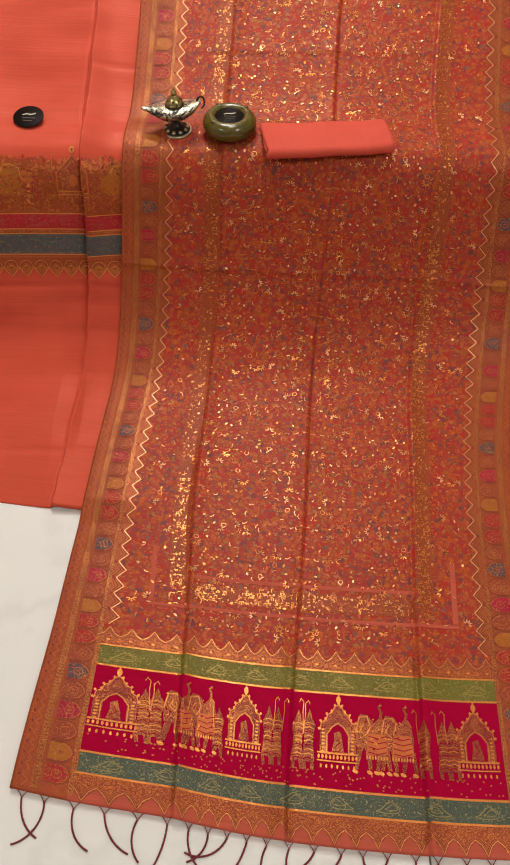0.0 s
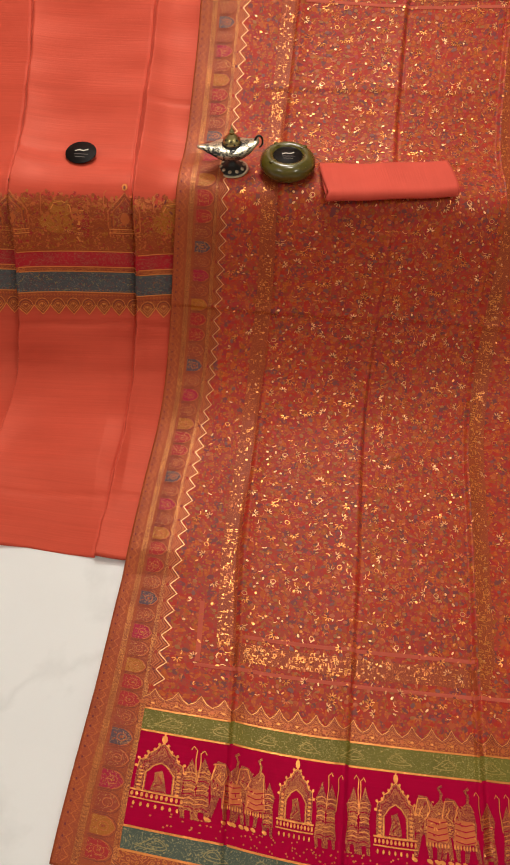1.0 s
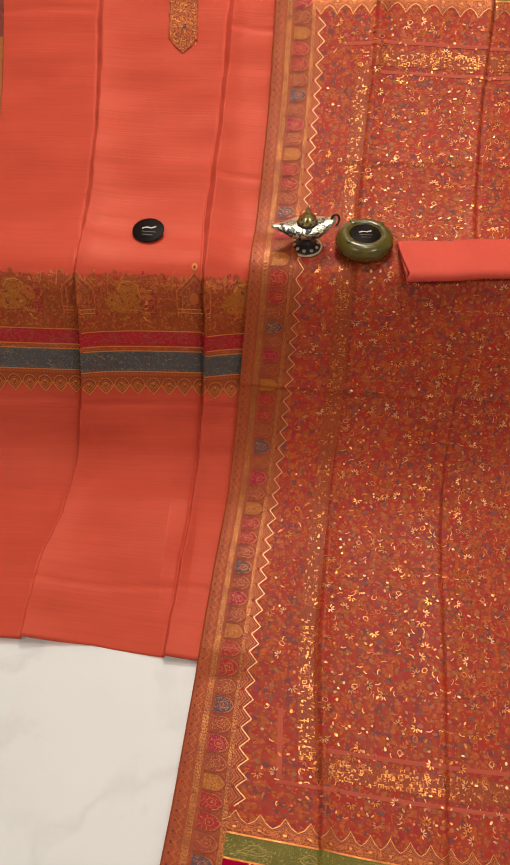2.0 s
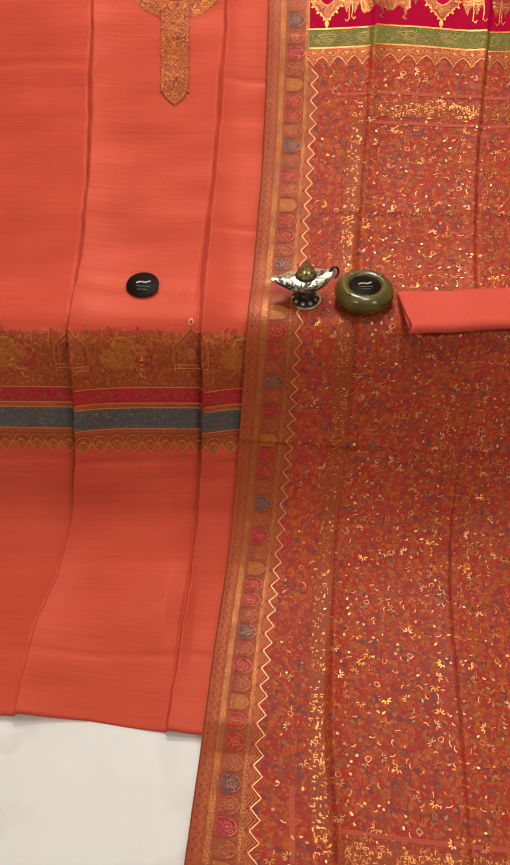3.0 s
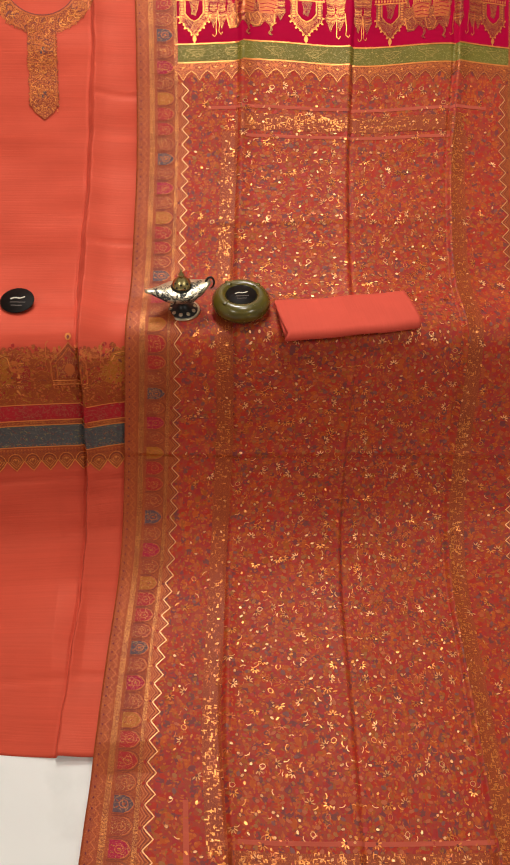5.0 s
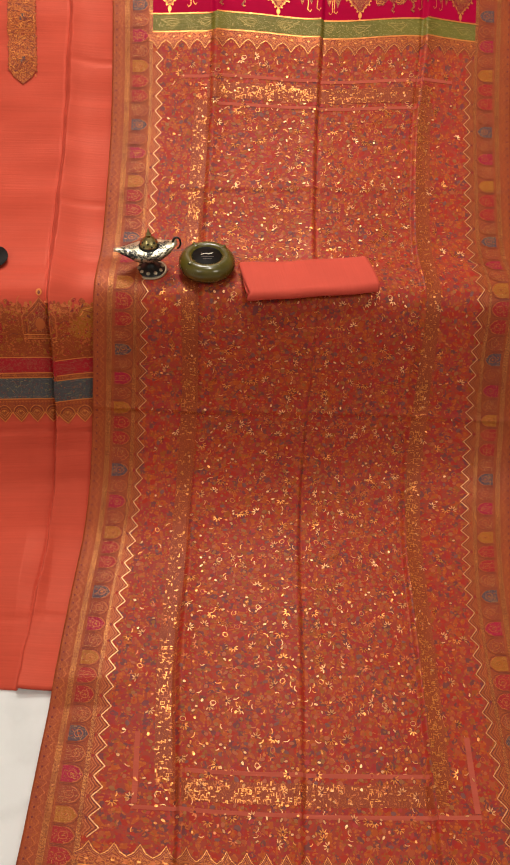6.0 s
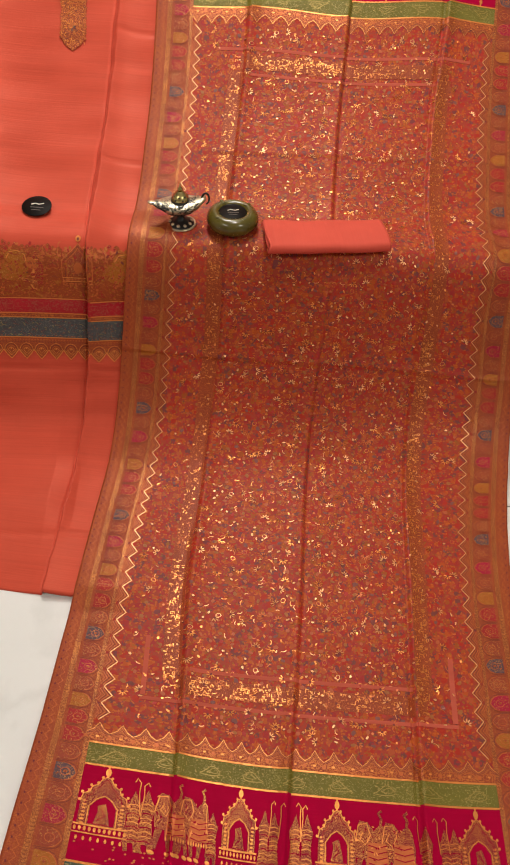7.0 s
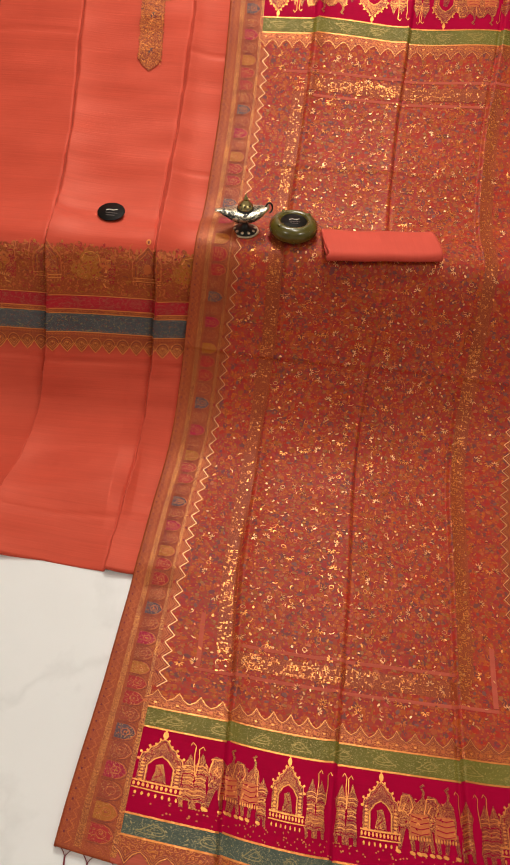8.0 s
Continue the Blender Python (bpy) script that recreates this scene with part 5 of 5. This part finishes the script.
def wish_lamp():
    """A small footed oil lamp with a long spout, a looped handle and a domed lid."""
    top = thing("oil_lamp", "small ornate silver and black footed oil lamp with a brass lid", "oil lamp", (-0.160, 1.484, 0.4305))
    foot = part("foot", lathe([(0.031, 0.0), (0.033, 0.002), (0.032, 0.005), (0.026, 0.010), (0.014, 0.015), (0.008, 0.021), (0.0065, 0.027), (0.010, 0.032), (0.008, 0.036)], 36), M_BLACK, top, "black foot with silver ornament")
    for k in range(10):
        a = 2 * math.pi * k / 10
        bm = lathe([(0.0001, 0.0), (0.0042, 0.0006), (0.0035, 0.0018), (0.0001, 0.0024)], 10, False)
        bm.transform(Matrix.Translation((0.024 * math.cos(a), 0.024 * math.sin(a), 0.0105)) @ Matrix.Rotation(0.45, 4, (-math.sin(a), math.cos(a), 0)))
        part("rosette", bm, M_SILVER, foot, "silver rosette")
    part("foot_ring", lathe([(0.0315, 0.003), (0.0345, 0.0035), (0.0345, 0.006), (0.031, 0.0065)], 36), M_SILVER, foot)
    # boat-shaped body: rings along its length
    bm = bmesh.new()
    stations = [(-0.072, 0.004, 0.003, 0.060), (-0.066, 0.0065, 0.0045, 0.059), (-0.057, 0.010, 0.006, 0.0575), (-0.047, 0.015, 0.009, 0.0555), (-0.035, 0.024, 0.013, 0.053), (-0.020, 0.032, 0.017, 0.0515),
                (0.0, 0.035, 0.019, 0.0515), (0.018, 0.032, 0.017, 0.053), (0.034, 0.023, 0.013, 0.0565), (0.046, 0.014, 0.009, 0.0615), (0.056, 0.007, 0.006, 0.068)]
    rings = []
    for x, wy, hz, zc in stations:
        ring = []
        for k in range(24):
            a = 2 * math.pi * k / 24
            zz = math.sin(a)
            ring.append(bm.verts.new((x, wy * math.cos(a), zc + hz * (zz if zz < 0 else 0.62 * zz))))
        rings.append(ring)
    for a, b in zip(rings, rings[1:]):
        for k in range(24):
            bm.faces.new((a[k], b[k], b[(k + 1) % 24], a[(k + 1) % 24]))
    bm.faces.new(rings[0])
    bm.faces.new(rings[-1][::-1])
    bmesh.ops.recalc_face_normals(bm, faces=bm.faces[:])
    body = part("body", bm, M_SILVER, top, "pale silver boat-shaped bowl with black scrolls")
    # black scroll work standing on the bowl
    def on_body(x, side):
        xs_ = [q[0] for q in stations]
        wy, hz, zc = (float(np.interp(x, xs_, [q[j] for q in stations])) for j in (1, 2, 3))
        a = side
        zz = math.sin(a)
        return Vector((x, wy * math.cos(a), zc + hz * (zz if zz < 0 else 0.62 * zz))), Vector((0, math.cos(a) / max(wy, 0.004), zz / max(hz, 0.004))).normalized()

    rr = random.Random(3)
    bm = bmesh.new()
    for k in range(190):
        x, side = rr.uniform(-0.062, 0.044), rr.uniform(0.0, 6.28)
        side = rr.uniform(1.3, 4.3) if k % 4 else side
        turn0, size = rr.uniform(0, 6.28), rr.uniform(0.003, 0.006)
        prev = None
        for j in range(9):
            q = size * (1 - j / 11)
            p, n = on_body(x + q * math.cos(turn0 + j * 0.7), side + q * math.sin(turn0 + j * 0.7) / 0.024)
            p = p + n * 0.0011
            t1 = n.cross(Vector((1, 0, 0))).normalized()
            here = (bm.verts.new(p + t1 * 0.0007 + Vector((0.0007, 0, 0))), bm.verts.new(p - t1 * 0.0007 - Vector((0.0007, 0, 0))))
            if prev:
                bm.faces.new((prev[0], here[0], here[1], prev[1]))
            prev = here
    part("scroll", bm, M_BLACK, body, "black enamel scroll work", False)
    part("neck", lathe([(0.019, 0.058), (0.021, 0.0605), (0.021, 0.063), (0.018, 0.065)], 32), M_BLACK, top)
    lid = part("lid", lathe([(0.0185, 0.064), (0.0195, 0.066), (0.0175, 0.072), (0.0125, 0.079), (0.0065, 0.084), (0.0035, 0.086)], 32), M_BRASS, top, "domed brass lid")
    bm = bmesh.new()
    for k in range(14):
        a, zz = 2 * math.pi * k / 14, 0.0695 if k % 2 else 0.0755
        rad = 0.0186 if k % 2 else 0.0155
        blob = lathe([(0.0001, 0.0), (0.0021, 0.0004), (0.0001, 0.0009)], 8, False)
        blob.transform(Matrix.Translation((rad * math.cos(a), rad * math.sin(a), zz)) @ Matrix.Rotation(a, 4, "Z") @ Matrix.Rotation(1.05, 4, "Y"))
        tmp = bpy.data.meshes.new("tmp")
        blob.to_mesh(tmp)
        blob.free()
        bm.from_mesh(tmp)
        bpy.data.meshes.remove(tmp)
    part("lid_ornament", bm, M_BLACK, lid, "black dots round the lid")
    part("finial", lathe([(0.0035, 0.085), (0.0062, 0.088), (0.0062, 0.091), (0.003, 0.094), (0.0018, 0.098), (0.0004, 0.104)], 20), M_BRASS, lid)
    # looped handle
    bm = bmesh.new()
    path = []
    for k in range(19):
        a = math.pi * 1.25 - 2 * math.pi * 0.86 * k / 18
        path.append(Vector((0.056 + 0.008 * math.cos(a), 0, 0.064 + 0.013 * math.sin(a))))
    prev = None
    for k, p in enumerate(path):
        d = (path[min(k + 1, 18)] - path[max(k - 1, 0)]).normalized()
        side = Vector((0, 1, 0))
        nrm = d.cross(side)
        rad = 0.0028 - 0.0011 * k / 18
        ring = [bm.verts.new(p + rad * (math.cos(t) * side + math.sin(t) * nrm)) for t in (2 * math.pi * j / 10 for j in range(10))]
        if prev:
            for j in range(10):
                bm.faces.new((prev[j], ring[j], ring[(j + 1) % 10], prev[(j + 1) % 10]))
        prev = ring
    bmesh.ops.recalc_face_normals(bm, faces=bm.faces[:])
    part("handle", bm, M_BLACK, top, "dark looped handle")
    top.rotation_euler = (0, 0, radians(8))
    return top


wish_lamp()

# ---- marble tiles ----
def tiles():
    made = {}
    gap = 0.0016
    xs_ = [-3.0, -2.1, -0.9, 0.3, 1.5, 2.7, 3.0]
    ys_ = [-2.5, -1.365, -0.165, 1.035, 2.235, 2.95]
    for x0, x1 in zip(xs_, xs_[1:]):
        for y0, y1 in zip(ys_, ys_[1:]):
            w, d = round(x1 - x0, 3), round(y1 - y0, 3)
            if (w, d) not in made:
                bm = box(-w / 2 + gap, w / 2 - gap, -d / 2 + gap, d / 2 - gap, -0.012, 0.0, 0.0012, 1)
                me = bpy.data.meshes.new("tile")
                bm.to_mesh(me)
                bm.free()
                me.materials.append(M_MARBLE)
                made[(w, d)] = me
            ob = new("tile", made[(w, d)])
            ob.location = ((x0 + x1) / 2, (y0 + y1) / 2, 0)
            ob.parent = floor


tiles()
